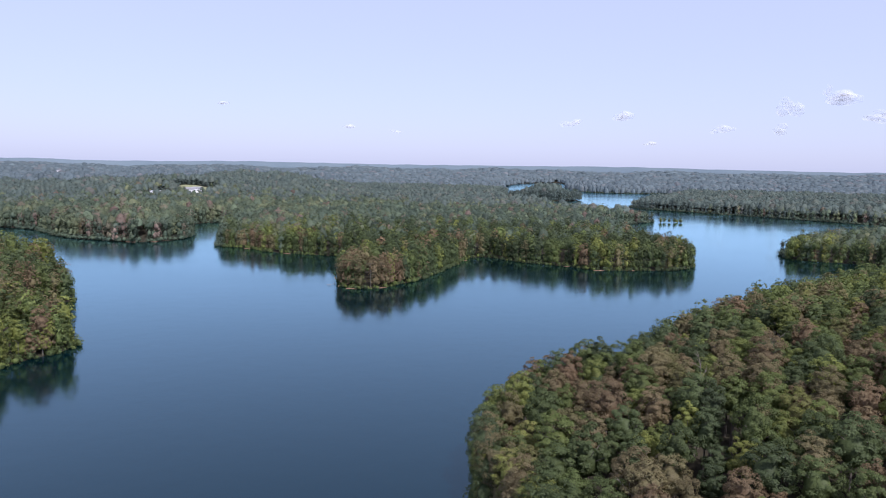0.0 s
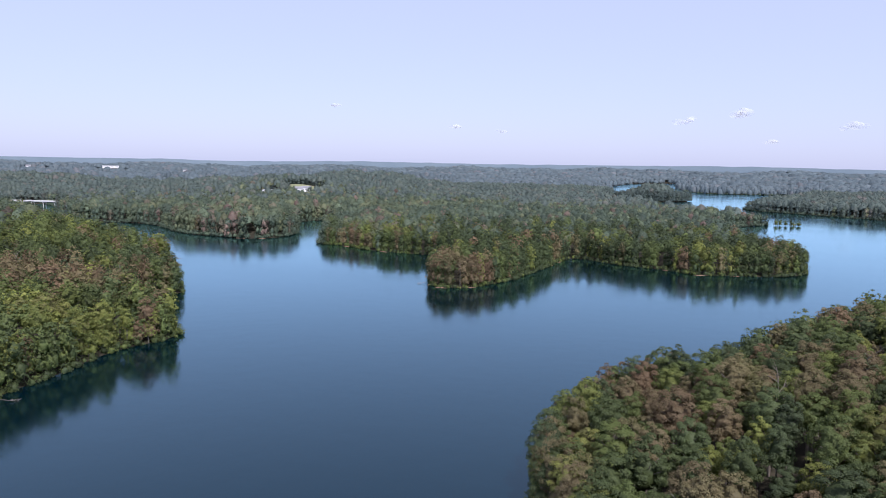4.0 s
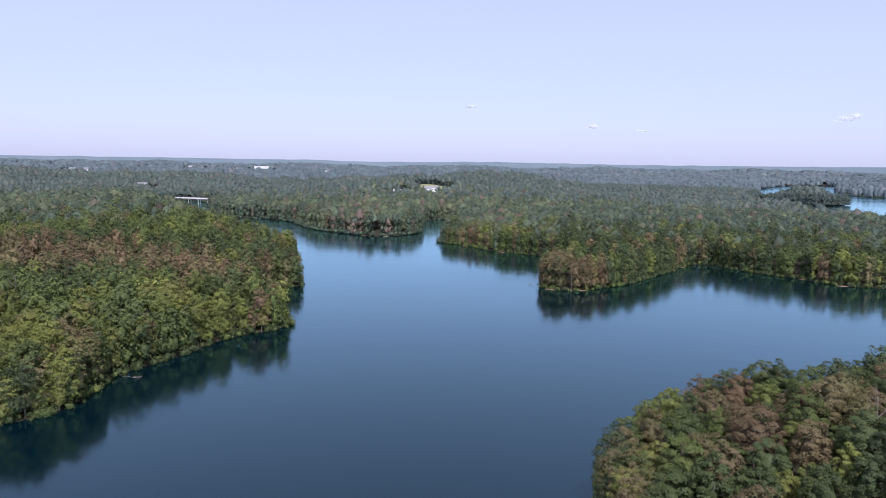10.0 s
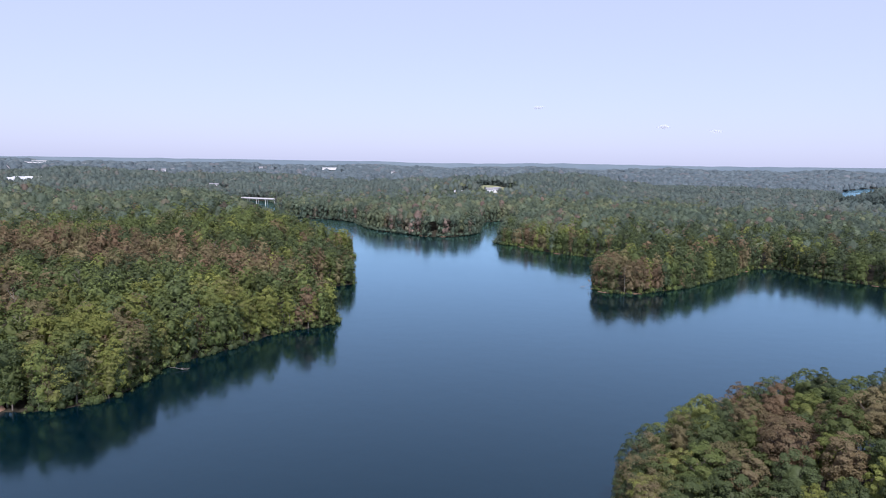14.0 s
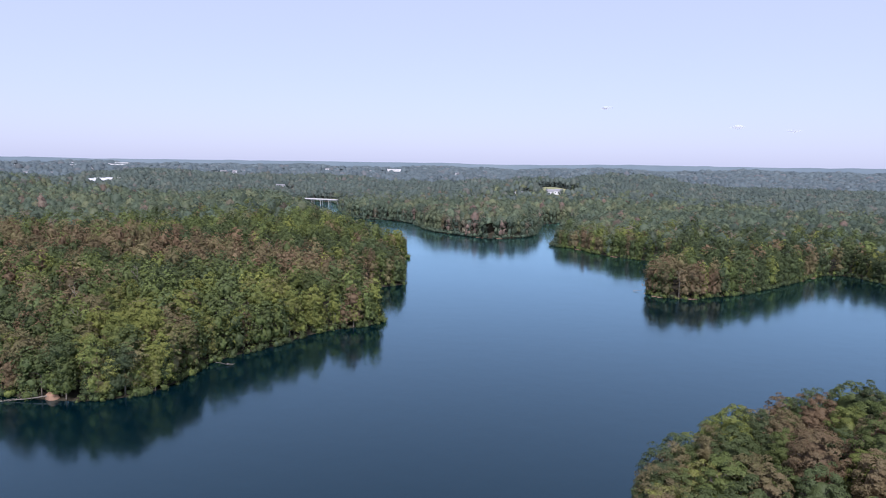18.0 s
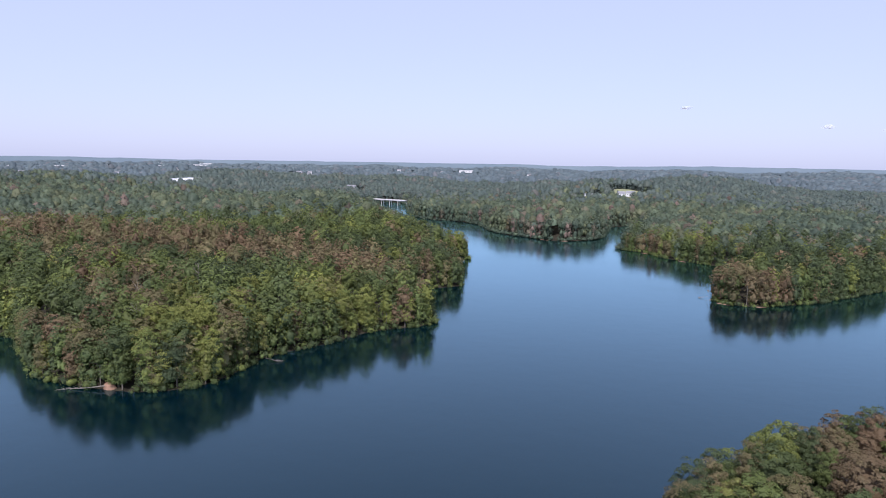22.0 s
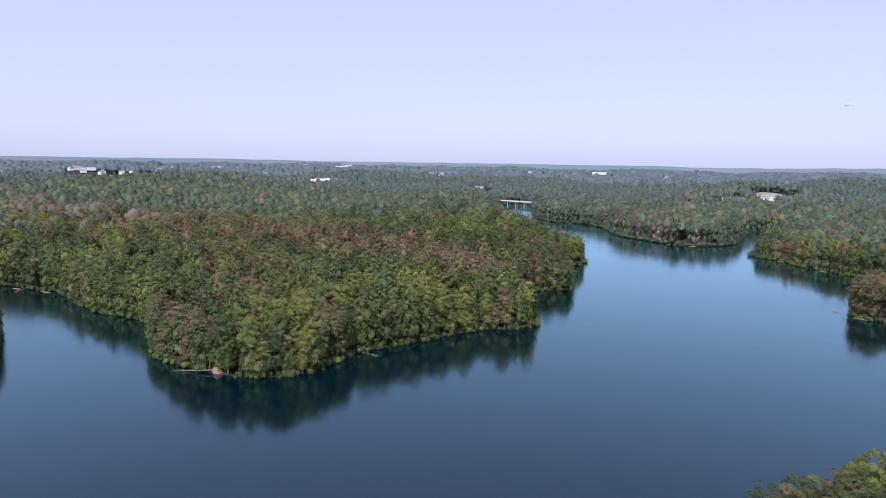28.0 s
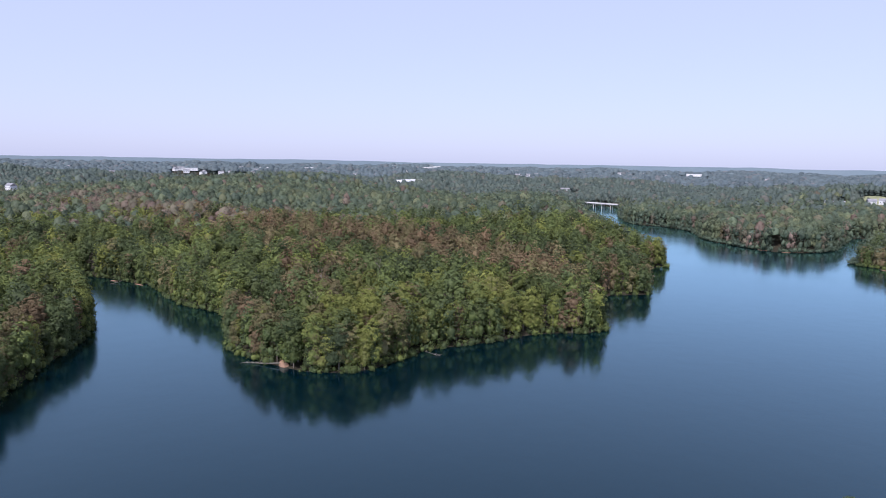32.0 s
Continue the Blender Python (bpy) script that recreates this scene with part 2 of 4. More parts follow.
SHORE_CREEK = [(-206, 380), (-235, 405), (-262, 430), (-266, 446), (-268, 462), (-262, 471), (-278, 482), (-335, 518), (-402, 580), (-500, 652),
               (-615, 745), (-690, 822), (-748, 888), (-806, 958), (-842, 1004), (-848, 1036), (-832, 1044), (-806, 1024), (-776, 1000), (-735, 955),
               (-660, 868), (-608, 815), (-560, 772), (-525, 755), (-492, 762), (-440, 740), (-400, 700), (-365, 667), (-323, 650), (-294, 642),
               (-274, 644), (-258, 662), (-252, 690), (-258, 715), (-272, 750), (-290, 800), (-302, 840), (-290, 866), (-268, 852), (-252, 790)]
SHORE_MIDDLE = [(-232, 715), (-214, 655), (-202, 619), (-173, 607), (-145, 584), (-109, 570), (-85, 562), (-64, 535), (-60, 500), (-70, 462),
                (-67, 439), (-62, 423), (-49, 416), (-33, 424), (-16, 452), (3, 498), (13, 533), (24, 568), (38, 574), (53, 555),
                (73, 538), (94, 528), (115, 509), (145, 511), (176, 515), (194, 535), (203, 560), (205, 600), (200, 660), (204, 750),
                (215, 830), (222, 853), (205, 897), (241, 938), (294, 984), (302, 1000), (286, 1040), (240, 1090), (200, 1220), (160, 1400)]
SHORE_FAR = [(138, 1550), (150, 1722), (180, 1950), (193, 2216), (225, 2600), (247, 2744), (330, 3100), (412, 3300), (568, 3404), (540, 3050),
             (472, 2720), (440, 2400), (451, 2190), (544, 2138), (648, 2135), (690, 2040), (620, 1860), (520, 1640), (430, 1480), (376, 1390),
             (366, 1356), (378, 1310), (424, 1256), (490, 1171), (549, 1096), (585, 1048), (630, 998), (760, 905), (920, 820), (1050, 790)]
SHORE_EAST = [(1040, 745), (900, 755), (760, 795), (630, 820), (480, 775), (380, 700), (322, 648), (301, 616), (299, 594), (312, 580),
              (337, 568), (366, 540), (388, 505), (372, 478), (328, 457), (269, 420), (218, 391), (161, 340), (129, 315), (90, 270),
              (70, 241), (60, 221), (43, 213), (26, 205), (14, 188), (9, 170), (7.5, 153),
              (10, 139), (15, 124), (23, 103), (36, 72), (46, 30), (60, -20), (90, -250), (160, -620)]


def smooth_loop(points, step):
    """A closed line through the points, rounded, with a small natural wander."""
    p = np.array(points, float)
    out = []
    for i in range(len(p)):
        a, b, c, d = p[i - 1], p[i], p[(i + 1) % len(p)], p[(i + 2) % len(p)]
        count = max(2, int(np.linalg.norm(c - b) / step))
        for k in range(min(count, 12)):
            t = k / min(count, 12)
            out.append(0.5 * (2 * b + (c - a) * t + (2 * a - 5 * b + 4 * c - d) * t * t + (3 * b - a - 3 * c + d) * t ** 3))
    out = np.array(out)
    for i, q in enumerate(out):
        w = noise.noise_vector(Vector((q[0] * 0.045, q[1] * 0.045, 3.1)))
        out[i] += np.array([w.x, w.y]) * 2.2
    return out


LAKE = smooth_loop(SHORE_WEST + SHORE_CREEK + SHORE_MIDDLE + SHORE_FAR + SHORE_EAST, 7.0)
ISLE = np.array([(240 + 82 * math.cos(a) * (1 + 0.1 * math.sin(3 * a)), 1640 + 50 * math.sin(a)) for a in np.linspace(0, 2 * math.pi, 40, endpoint=False)])


def shore_gap(x, y, loop):
    """Signed distance to a closed line: positive outside."""
    x, y = np.asarray(x, float).ravel(), np.asarray(y, float).ravel()
    best, inside = np.full(x.shape, 1e12), np.zeros(x.shape, bool)
    for a, b in zip(loop, np.roll(loop, -1, axis=0)):
        d = b - a
        t = np.clip(((x - a[0]) * d[0] + (y - a[1]) * d[1]) / (d @ d + 1e-9), 0, 1)
        best = np.minimum(best, (x - a[0] - t * d[0]) ** 2 + (y - a[1] - t * d[1]) ** 2)
        if a[1] != b[1]:
            cross = (a[1] > y) != (b[1] > y)
            inside ^= cross & (x < a[0] + (y - a[1]) * d[0] / d[1])
    return np.where(inside, -1, 1) * np.sqrt(best)


def land(x, y):
    """Distance to the water: positive on land, negative in the lake."""
    return np.maximum(shore_gap(x, y, LAKE), -shore_gap(x, y, ISLE))


# the swells of the land: two rates, a start and a height
WAVES = [(0.0021, 0.0008, 0.3, 5.0), (-0.0011, 0.0027, 1.7, 5.0), (0.0045, 0.0031, 4.0, 2.6), (0.0061, -0.0049, 2.2, 2.0), (-0.011, 0.008, 0.9, 1.4)]


# buildings: x, y, turn, width (depth, height)
HOUSES = [(-412, 1165, 10, 14), (-404, 1105, 40, 11), (-1817, 590, 20, 16), (-1848, 625, 60, 14), (-1782, 635, 100, 14), (-1790, 676, 30, 15), (-1601, 1477, 10, 16),
          (-1581, 1500, 70, 14), (-1584, 1530, 30, 20), (-1690, 1647, 50, 14), (-1938, 526, 10, 16), (-1894, 545, 80, 15), (-1055, 95, 20, 16), (-1324, 2401, 20, 14),
          (-1608, 2210, 60, 14), (-1911, 1540, 20, 14), (-1600, 1447, 110, 15), (-947, 1036, 25, 18), (-2000, 900, 40, 14), (-1750, 1100, 10, 14), (-1690, 1250, 70, 14)]
SHEDS = [(-440, 1075, 25, 26, 10, 5), (-2076, 826, 60, 38, 18, 6), (-2307, 1004, 60, 60, 25, 8), (-3007, 1402, 60, 150, 40, 10), (-3093, 1685, 55, 120, 40, 10),
         (-2887, 1994, 50, 110, 40, 11), (-3391, 2095, 55, 100, 40, 10), (-1915, 560, 75, 40, 18, 6), (-2545, 655, 75, 90, 30, 9), (-2952, 984, 70, 110, 40, 10),
         (-1575, 2334, 30, 60, 20, 8), (-1930, 870, 65, 46, 20, 7), (-2178, 815, 70, 60, 22, 7), (-3365, 1593, 65, 120, 40, 10),
         (-3586, 2152, 60, 120, 40, 10), (-3594, 2484, 55, 130, 40, 11), (-3700, 1800, 60, 110, 36, 10)]
BARNS = [(-1212, 801, 50, 24, 13, 4.5), (-1200, 819, 60, 22, 12, 4.5), (-1188, 837, 45, 26, 13, 4.5)]
town = random.Random(3)
for tx, ty, spread, count in ((-1850, 620, 130, 9), (-1620, 1500, 90, 7), (-2150, 850, 160, 9), (-2450, 1250, 200, 8), (-2050, 1250, 160, 6), (-1450, 1900, 200, 5), (-2700, 1500, 320, 12), (-3100, 1300, 300, 10),
                             (-2600, 2300, 320, 8), (-3200, 700, 260, 8), (-2500, 500, 200, 8)):
    HOUSES += [(tx + town.gauss(0, spread) * 0.6, ty + town.gauss(0, spread), town.uniform(0, 180), town.uniform(11, 18)) for k in range(count)]
# knolls that carry open ground or houses above the trees: x, y, height, reach
KNOLLS = [(-430, 1190, 11, 46), (240, 1640, 45, 55)] + [(q[0], q[1], 15, 22 + q[3] * 0.5) for q in HOUSES[1:]] + [(q[0], q[1], 16, 24 + q[3] * 0.5) for q in SHEDS] + [(q[0], q[1], 10, 30) for q in BARNS]


def ground_height(x, y, gap):
    x, y, gap = (np.asarray(v, float).ravel() for v in (x, y, gap))
    far = np.hypot(x - 30, y - 20)
    rise = sum(a * np.sin(3 * u * x + 3 * v * y + c) for u, v, c, a in WAVES)
    # the middle peninsula and the land behind it lie low
    low = np.clip((x + 330) / 150, 0, 1) * np.clip((y - 380) / 60, 0, 1) * np.clip((3600 - y) / 900, 0, 1)
    # a narrower crest runs along the western peninsula
    crest = np.exp(-((0.271 * (x + 640) - 0.962 * (y - 202)) / 45) ** 2) * np.clip((-150 - x) / 80, 0, 1) * np.clip((x + 900) / 200, 0, 1)
    # and a steep rise along the creek's near bank
    bluff = np.exp(-((0.622 * (x + 300) + 0.783 * (y - 450) + 30) / 60) ** 2) * np.clip((-230 - x) / 50, 0, 1) * np.clip((x + 900) / 200, 0, 1)
    lift = 13 + 8 * crest + 9 * bluff + 8 * np.clip((x - 0) / 60, 0, 1) * np.clip((420 - y) / 60, 0, 1) - 10.0 * low + rise * np.clip(gap / 250, 0, 1) * (1 - 0.95 * low) * (1 + 0.9 * np.clip((far - 650) / 450, 0, 1) * np.clip((2700 - far) / 700, 0.4, 1)) + np.clip((far - 2300) / 2500, 0, 1) * 17
    knoll = np.zeros(len(x))
    for kx, ky, kh, kr in KNOLLS:
        knoll = np.maximum(knoll, kh * np.exp(-((x - kx) ** 2 + (y - ky) ** 2) / (2 * kr * kr)))
    lift = lift + knoll
    up = 0.35 + np.clip(lift, 2.5, 47) * (1 - np.exp(-np.maximum(gap, 0) / np.where((x > 0) & (y < 430), 60.0, 105.0 - 60 * bluff)))
    dry = gap - 0.9
    return np.where(dry > 0, up * np.clip(dry / 3.0, 0, 1), np.maximum(dry * 0.35, -9))


# ---- mesh tools ----
def mesh_from(name, v, f, material, tone=None, smooth=True, vigour=None):
    me = bpy.data.meshes.new(name)
    v, f = np.asarray(v, np.float32), np.asarray(f, np.int32)
    k = f.shape[1]
    me.vertices.add(len(v)), me.loops.add(f.size), me.polygons.add(len(f))
    me.vertices.foreach_set("co", v.ravel())
    me.loops.foreach_set("vertex_index", f.ravel())
    me.polygons.foreach_set("loop_start", np.arange(0, f.size, k, dtype=np.int32))
    me.polygons.foreach_set("use_smooth", np.full(len(f), smooth))
    if tone is not None:
        me.attributes.new("tone", "FLOAT", "POINT").data.foreach_set("value", np.asarray(tone, np.float32))
        me.attributes.new("vigour", "FLOAT", "POINT").data.foreach_set("value", np.asarray(vigour, np.float32))
    me.materials.append(material)
    me.update()
    return me


def part(name, data, parent, label=""):
    ob = new(name, data)
    ob.parent = parent
    return tagged(ob, label)


def bm_mesh(name, bm, material):
    me = bpy.data.meshes.new(name)
    bm.to_mesh(me)
    bm.free()
    me.materials.append(material)
    return me


def box(bm, size, at, turn=0.0, bevel=0.0):
    geo = bmesh.ops.create_cube(bm, size=1, matrix=Matrix.Translation(at) @ Matrix.Rotation(turn, 4, "Z") @ Matrix.Diagonal((*size, 1)))
    if bevel:
        edges = list({e for v in geo["verts"] for e in v.link_edges})
        bmesh.ops.bevel(bm, geom=edges, offset=bevel, segments=1, affect="EDGES")


def merge(pieces):
    """Join (vertices, triangles) pairs into one."""
    vs, fs, k = [], [], 0
    for v, f in pieces:
        vs.append(v), fs.append(f + k)
        k += len(v)
    return np.concatenate(vs), np.concatenate(fs)


def tube(path, radii, sides=6):
    """A tapered limb along a path."""
    path = np.array(path, float)
    v, f = [], []
    for i, (q, r) in enumerate(zip(path, radii)):
        way = path[min(i + 1, len(path) - 1)] - path[max(i - 1, 0)]
        way = way / (np.linalg.norm(way) + 1e-9)
        side = np.cross(way, (0.31, 0.9, 0.29))
        side /= np.linalg.norm(side)
        other = np.cross(way, side)
        for k in range(sides):
            a = 2 * math.pi * k / sides
            v.append(q + r * (math.cos(a) * side + math.sin(a) * other))
    for i in range(len(path) - 1):
        for k in range(sides):
            a, b, c, d = i * sides + k, i * sides + (k + 1) % sides, (i + 1) * sides + k, (i + 1) * sides + (k + 1) % sides
            f += [(a, b, d), (a, d, c)]
    return np.array(v), np.array(f)


def unit(a):
    return a / (np.linalg.norm(a, axis=-1, keepdims=True) + 1e-9)


def leaf_sprays(rng, pos, nor, size):
    """Small folded sprays of leaves, two triangles each."""
    n = len(pos)
    nor = unit(nor)
    side = unit(np.cross(nor, unit(rng.normal(size=(n, 3)))))
    other = np.cross(nor, side)
    s, w, k = size[:, None], size[:, None] * rng.uniform(0.55, 0.95, (n, 1)), size[:, None] * rng.uniform(0.1, 0.35, (n, 1))
    v = np.stack([pos - side * s * 0.5 - nor * k, pos - other * w * 0.5, pos + side * s * 0.5 - nor * k, pos + other * w * 0.5], 1).reshape(-1, 3)
    q = np.arange(n)[:, None] * 4
    return v, np.concatenate([q + [0, 1, 3], q + [1, 2, 3]])


def foliage(rng, radius, low, high, count, sprays, size, core=1):
    """One leafy head: flat-bottomed clumps of leaf sprays over a rounded dome, with deep gaps between them, round a dark inner core."""
    mid, lop = np.array([0, 0, low * 0.55 + high * 0.45]), np.array([radius * rng.uniform(0.9, 1.1), radius * rng.uniform(0.9, 1.1), (high - low) * 0.5])
    i = np.arange(count) + 0.5
    up = np.clip(1 - 1.6 * i / count + rng.uniform(-0.1, 0.1, count), -1, 1)
    a = 2.4 * i + rng.uniform(-0.5, 0.5, count)
    way = np.stack([np.cos(a) * np.sqrt(1 - up * up), np.sin(a) * np.sqrt(1 - up * up), up], 1)
    clump = radius * rng.uniform(0.85, 1.25, count) * 1.5 / math.sqrt(count) + 0.15
    heart = mid + way * (lop * [1, 1, 1.1] - 0.55 * clump[:, None]) * rng.uniform(0.8, 1.08, (count, 1))
    pick = rng.integers(count, size=sprays)
    out = unit(rng.normal(size=(sprays, 3)) + [0, 0, 0.55] + way[pick] * 0.6)
    pos = heart[pick] + out * (clump[pick] * rng.uniform(0.68, 1.1, sprays))[:, None] * [1, 1, 0.7]
    nor = out * 0.75 + way[pick] * 0.4 + rng.normal(size=out.shape) * 0.27 + [0, 0, 0.2]
    made = [leaf_sprays(rng, pos, nor, size * rng.uniform(0.55, 1.35, sprays))]
    if core:
        made.append(blob(rng, mid - [0, 0, lop[2] * 0.1], lop * 0.56, core, 0.2))
    return merge(made)


def crown(rng, radius, low, high, boughs, sprays, size, core=2):
    """A crown; one that reaches far down has lower heads of branches round its foot."""
    if high - low < 15:
        return foliage(rng, radius, low, high, boughs, sprays, size, core)
    pieces = [foliage(rng, radius, high - 12, high, boughs, int(sprays * 0.56), size, core)]
    for k in range(2):
        v, f = foliage(rng, radius * 0.72, low, high - 7.5 - 1.5 * k, max(6, boughs // 2), int(sprays * 0.22), size, min(core, 2))
        a = rng.uniform(0, 3.1) + 3.1 * k
        pieces.append((v + [math.cos(a) * radius * 0.42, math.sin(a) * radius * 0.42, 0], f))
    return merge(pieces)


def ico(sub):
    bm = bmesh.new()
    bmesh.ops.create_icosphere(bm, subdivisions=sub, radius=1)
    v = np.array([q.co for q in bm.verts])
    f = np.array([[q.index for q in t.verts] for t in bm.faces])
    bm.free()
    return v, f


ICO = {1: ico(1), 2: ico(2), 3: ico(3)}


def blob(rng, centre, radii, sub, rough=0.16):
    v, f = ICO[sub]
    return v * (1 + rng.uniform(-rough, rough, (len(v), 1))) * radii + centre, f


def dome(rng, radius, low, high, rings=2, sides=6):
    """A far crown: a lumpy dome, open below."""
    v, f = [(rng.uniform(-.15, .15) * radius, rng.uniform(-.15, .15) * radius, high)], []
    for i in range(rings):
        u = (i + 1) / rings
        for k in range(sides):
            a, w = 2 * math.pi * (k + 0.5 * i) / sides, radius * math.sin(u * 1.5) * rng.uniform(0.8, 1.15)
            v.append((w * math.cos(a), w * math.sin(a), high - (high - low) * (1 - math.cos(u * 1.57)) * rng.uniform(0.75, 1.1)))
    for k in range(sides):
        f.append((0, 1 + k, 1 + (k + 1) % sides))
        for i in range(rings - 1):
            a, b = 1 + i * sides, 1 + (i + 1) * sides
            f += [(a + k, b + k, a + (k + 1) % sides), (a + (k + 1) % sides, b + k, b + (k + 1) % sides)]
    return np.array(v), np.array(f)


# ---- ground and water ----
def spread_axis(lo, hi, step, far):
    mid = list(np.arange(lo, hi + 0.1, step))
    up, s = [mid[-1]], step
    while up[-1] < far:
        s *= 1.05
        up.append(up[-1] + s)
    down, s = [mid[0]], step
    while down[-1] > -far:
        s *= 1.05
        down.append(down[-1] - s)
    return np.array(down[:0:-1] + mid + up[1:])


gx, gy = spread_axis(-470, 420, 7, 4900), spread_axis(-40, 640, 7, 4900)
GX, GY = np.meshgrid(gx, gy)
gap_grid = land(GX, GY)
GZ = ground_height(GX, GY, gap_grid)
nx, ny = len(gx), len(gy)
ii = (np.arange(ny - 1)[:, None] * nx + np.arange(nx - 1)[None]).ravel()
ground = new("ground", mesh_from("ground", np.stack([GX.ravel(), GY.ravel(), GZ], 1), np.stack([ii, ii + 1, ii + nx + 1, ii + nx], 1), M_GROUND, smooth=True))
tagged(ground, "brown leaf-littered woodland floor rising gently from the lake", "ground", kind="structure")
bmw = bmesh.new()
bmesh.ops.create_grid(bmw, x_segments=8, y_segments=8, size=4900)
water = new("water", bm_mesh("water", bmw, M_WATER))
tagged(water, "calm dark blue reservoir water mirroring the wooded shores", "lake", kind="structure")


def height_at(x, y):
    x, y = np.atleast_1d(x), np.atleast_1d(y)
    gap = land(x, y)
    return ground_height(x, y, gap), gap


# ---- clearings: x, y, half-size along the view, half-size across ----
CLEARINGS = [(-420, 1185, 28, 32), (-777, 950, 24, 62)] + [(q[0], q[1], 26 + q[3] * 0.5, 8 + q[3] * 0.5) for q in HOUSES + SHEDS] + [(q[0] + 20, q[1] - 12, 42, 22) for q in BARNS]


def cleared(x, y, margin=0.0):
    out = np.zeros(len(x), bool)
    for cx, cy, a, b in CLEARINGS:
        d = np.array([cx - 30, cy - 20]) / math.hypot(cx - 30, cy - 20)
        u, w = (x - cx) * d[0] + (y - cy) * d[1], -(x - cx) * d[1] + (y - cy) * d[0]
        out |= (u / (a + margin)) ** 2 + (w / (b + margin)) ** 2 < 1
    return out


# ---- the woods ----
EYE = (30.0, 20.0)
rng = np.random.default_rng(7)


def bearings(x, y):
    return np.degrees(np.arctan2(-(x - EYE[0]), y - EYE[1])), np.hypot(x - EYE[0], y - EYE[1])


def scatter(r0, r1, step):
    xs, ys = np.meshgrid(np.arange(-r1, r1, step), np.arange(-r1 * 0.35, r1, step * 0.87))
    xs = xs + (np.arange(xs.shape[0]) % 2)[:, None] * step / 2
    x, y = xs.ravel() + EYE[0], ys.ravel() + EYE[1]
    x, y = x + rng.uniform(-0.26, 0.26, len(x)) * step, y + rng.uniform(-0.26, 0.26, len(y)) * step
    a, r = bearings(x, y)
    k = (r >= r0) & (r < r1) & (a > -38) & (a < 93)
    return x[k], y[k]


def scatter_far(r0, r1, ratio):
    xs, ys, r = [], [], r0
    while r < r1:
        step = r / ratio
        a = np.radians(np.arange(-38, 93, math.degrees(1 / ratio)))
        a = a + rng.uniform(-0.4, 0.4, len(a)) / ratio
        rr = r + rng.uniform(-0.4, 0.4, len(a)) * step * 1.5
        xs.append(EYE[0] - rr * np.sin(a)), ys.append(EYE[1] + rr * np.cos(a))
        r += step * 1.5
    return np.concatenate(xs), np.concatenate(ys)


# where the oaks have browned: x, y, reach, share
BROWNED = [(40, 150, 45, 0.52), (85, 170, 50, 0.5), (110, 255, 40, 0.45), (-200, 150, 26, 0.5), (-205, 335, 26, 0.6),
           (-760, 125, 41.4, 1), (-690, 158, 39.1, 1), (-640, 182, 36.8, 1),
           (-590, 203, 36.8, 1), (-535, 226, 36.8, 1), (-485, 243, 34.5, 1), (-435, 257, 32.2, 1), (-390, 268, 29.9, 1), (-343, 276, 28.75, 1),
           (-300, 283, 27.6, 1), (-262, 289, 25.3, 1), (-230, 298, 23, 1), (-207, 308, 16, 0.9), (-330, 205, 16, 0.7), (-255, 190, 14, 0.7), (-420, 170, 20, 0.5),
           (-180, 590, 30, 0.7), (-45, 432, 16, 0.8), (15, 560, 16, 0.5), (-330, 690, 30, 0.35), (-215, 30, 25, 0.4)]


def swell(x, y, size):
    """The canopy's own rise and fall, in stands some tens of metres across."""
    return size * (np.sin(x * 0.13 + 1.6 * np.sin(y * 0.05)) * np.sin(y * 0.11 + 1.4 * np.sin(x * 0.043)) + 0.8 * np.sin(x * 0.049 + y * 0.021 + 1.2 * np.sin(y * 0.033)))


def tones(x, y):
    """0 to 0.68 green to yellow-green, above that browning."""
    n = len(x)
    # stands of like trees, some tens of metres across
    group = np.sin(x * 0.061 + 1.3 * np.sin(y * 0.037)) + np.sin(y * 0.073 + 1.7 * np.sin(x * 0.029) + 1.0) + 0.8 * np.sin((x - y) * 0.017 + 2.0)
    t = np.clip(0.35 + 0.075 * group + rng.normal(0, 0.10, n), 0.02, 0.6)
    dry = (x > 0) & (y < 330)          # the eastern point is drier and yellower
    t[dry] = np.clip(t[dry] + 0.02, 0, 0.46)
    lime = rng.random(n) < 0.10
    t[lime] = rng.uniform(0.5, 0.66, lime.sum())
    share = np.full(n, 0.07)
    for bx, by, reach, s in BROWNED:
        share = np.maximum(share, s * np.exp(-((x - bx) ** 2 + (y - by) ** 2) / (2 * reach ** 2)))
    b = rng.random(n) < share
    t[b] = rng.uniform(0.72, 1.0, b.sum())
    pine = (y > 430) & (x > -100) & (x < 250) & (y < 1000) & (rng.random(n) < 0.6) & ~b
    t[pine] = rng.uniform(0.0, 0.3, pine.sum())
    return t


def stand(x, y):
    """Keep what grows on dry, uncleared land; give heights too."""
    z, gap = height_at(x, y)
    k = (gap > 0.8) & ~cleared(x, y)
    return x[k], y[k], z[k], gap[k]


# near wood
x, y = scatter(0, 270, 7.3)
x2, y2 = scatter(270, 760, 8.0)
thin = rng.random(len(x2)) > np.clip((bearings(x2, y2)[1] - 540) / 220, 0, 1)
x2, y2 = x2[thin], y2[thin]
x, y = np.concatenate([x, x2]), np.concatenate([y, y2])
x, y, z, gap = stand(x, y)
# trees leaning over the water, and a fringe of shrubs, all along the shore
shore_way = unit(np.roll(LAKE, -1, axis=0) - LAKE)


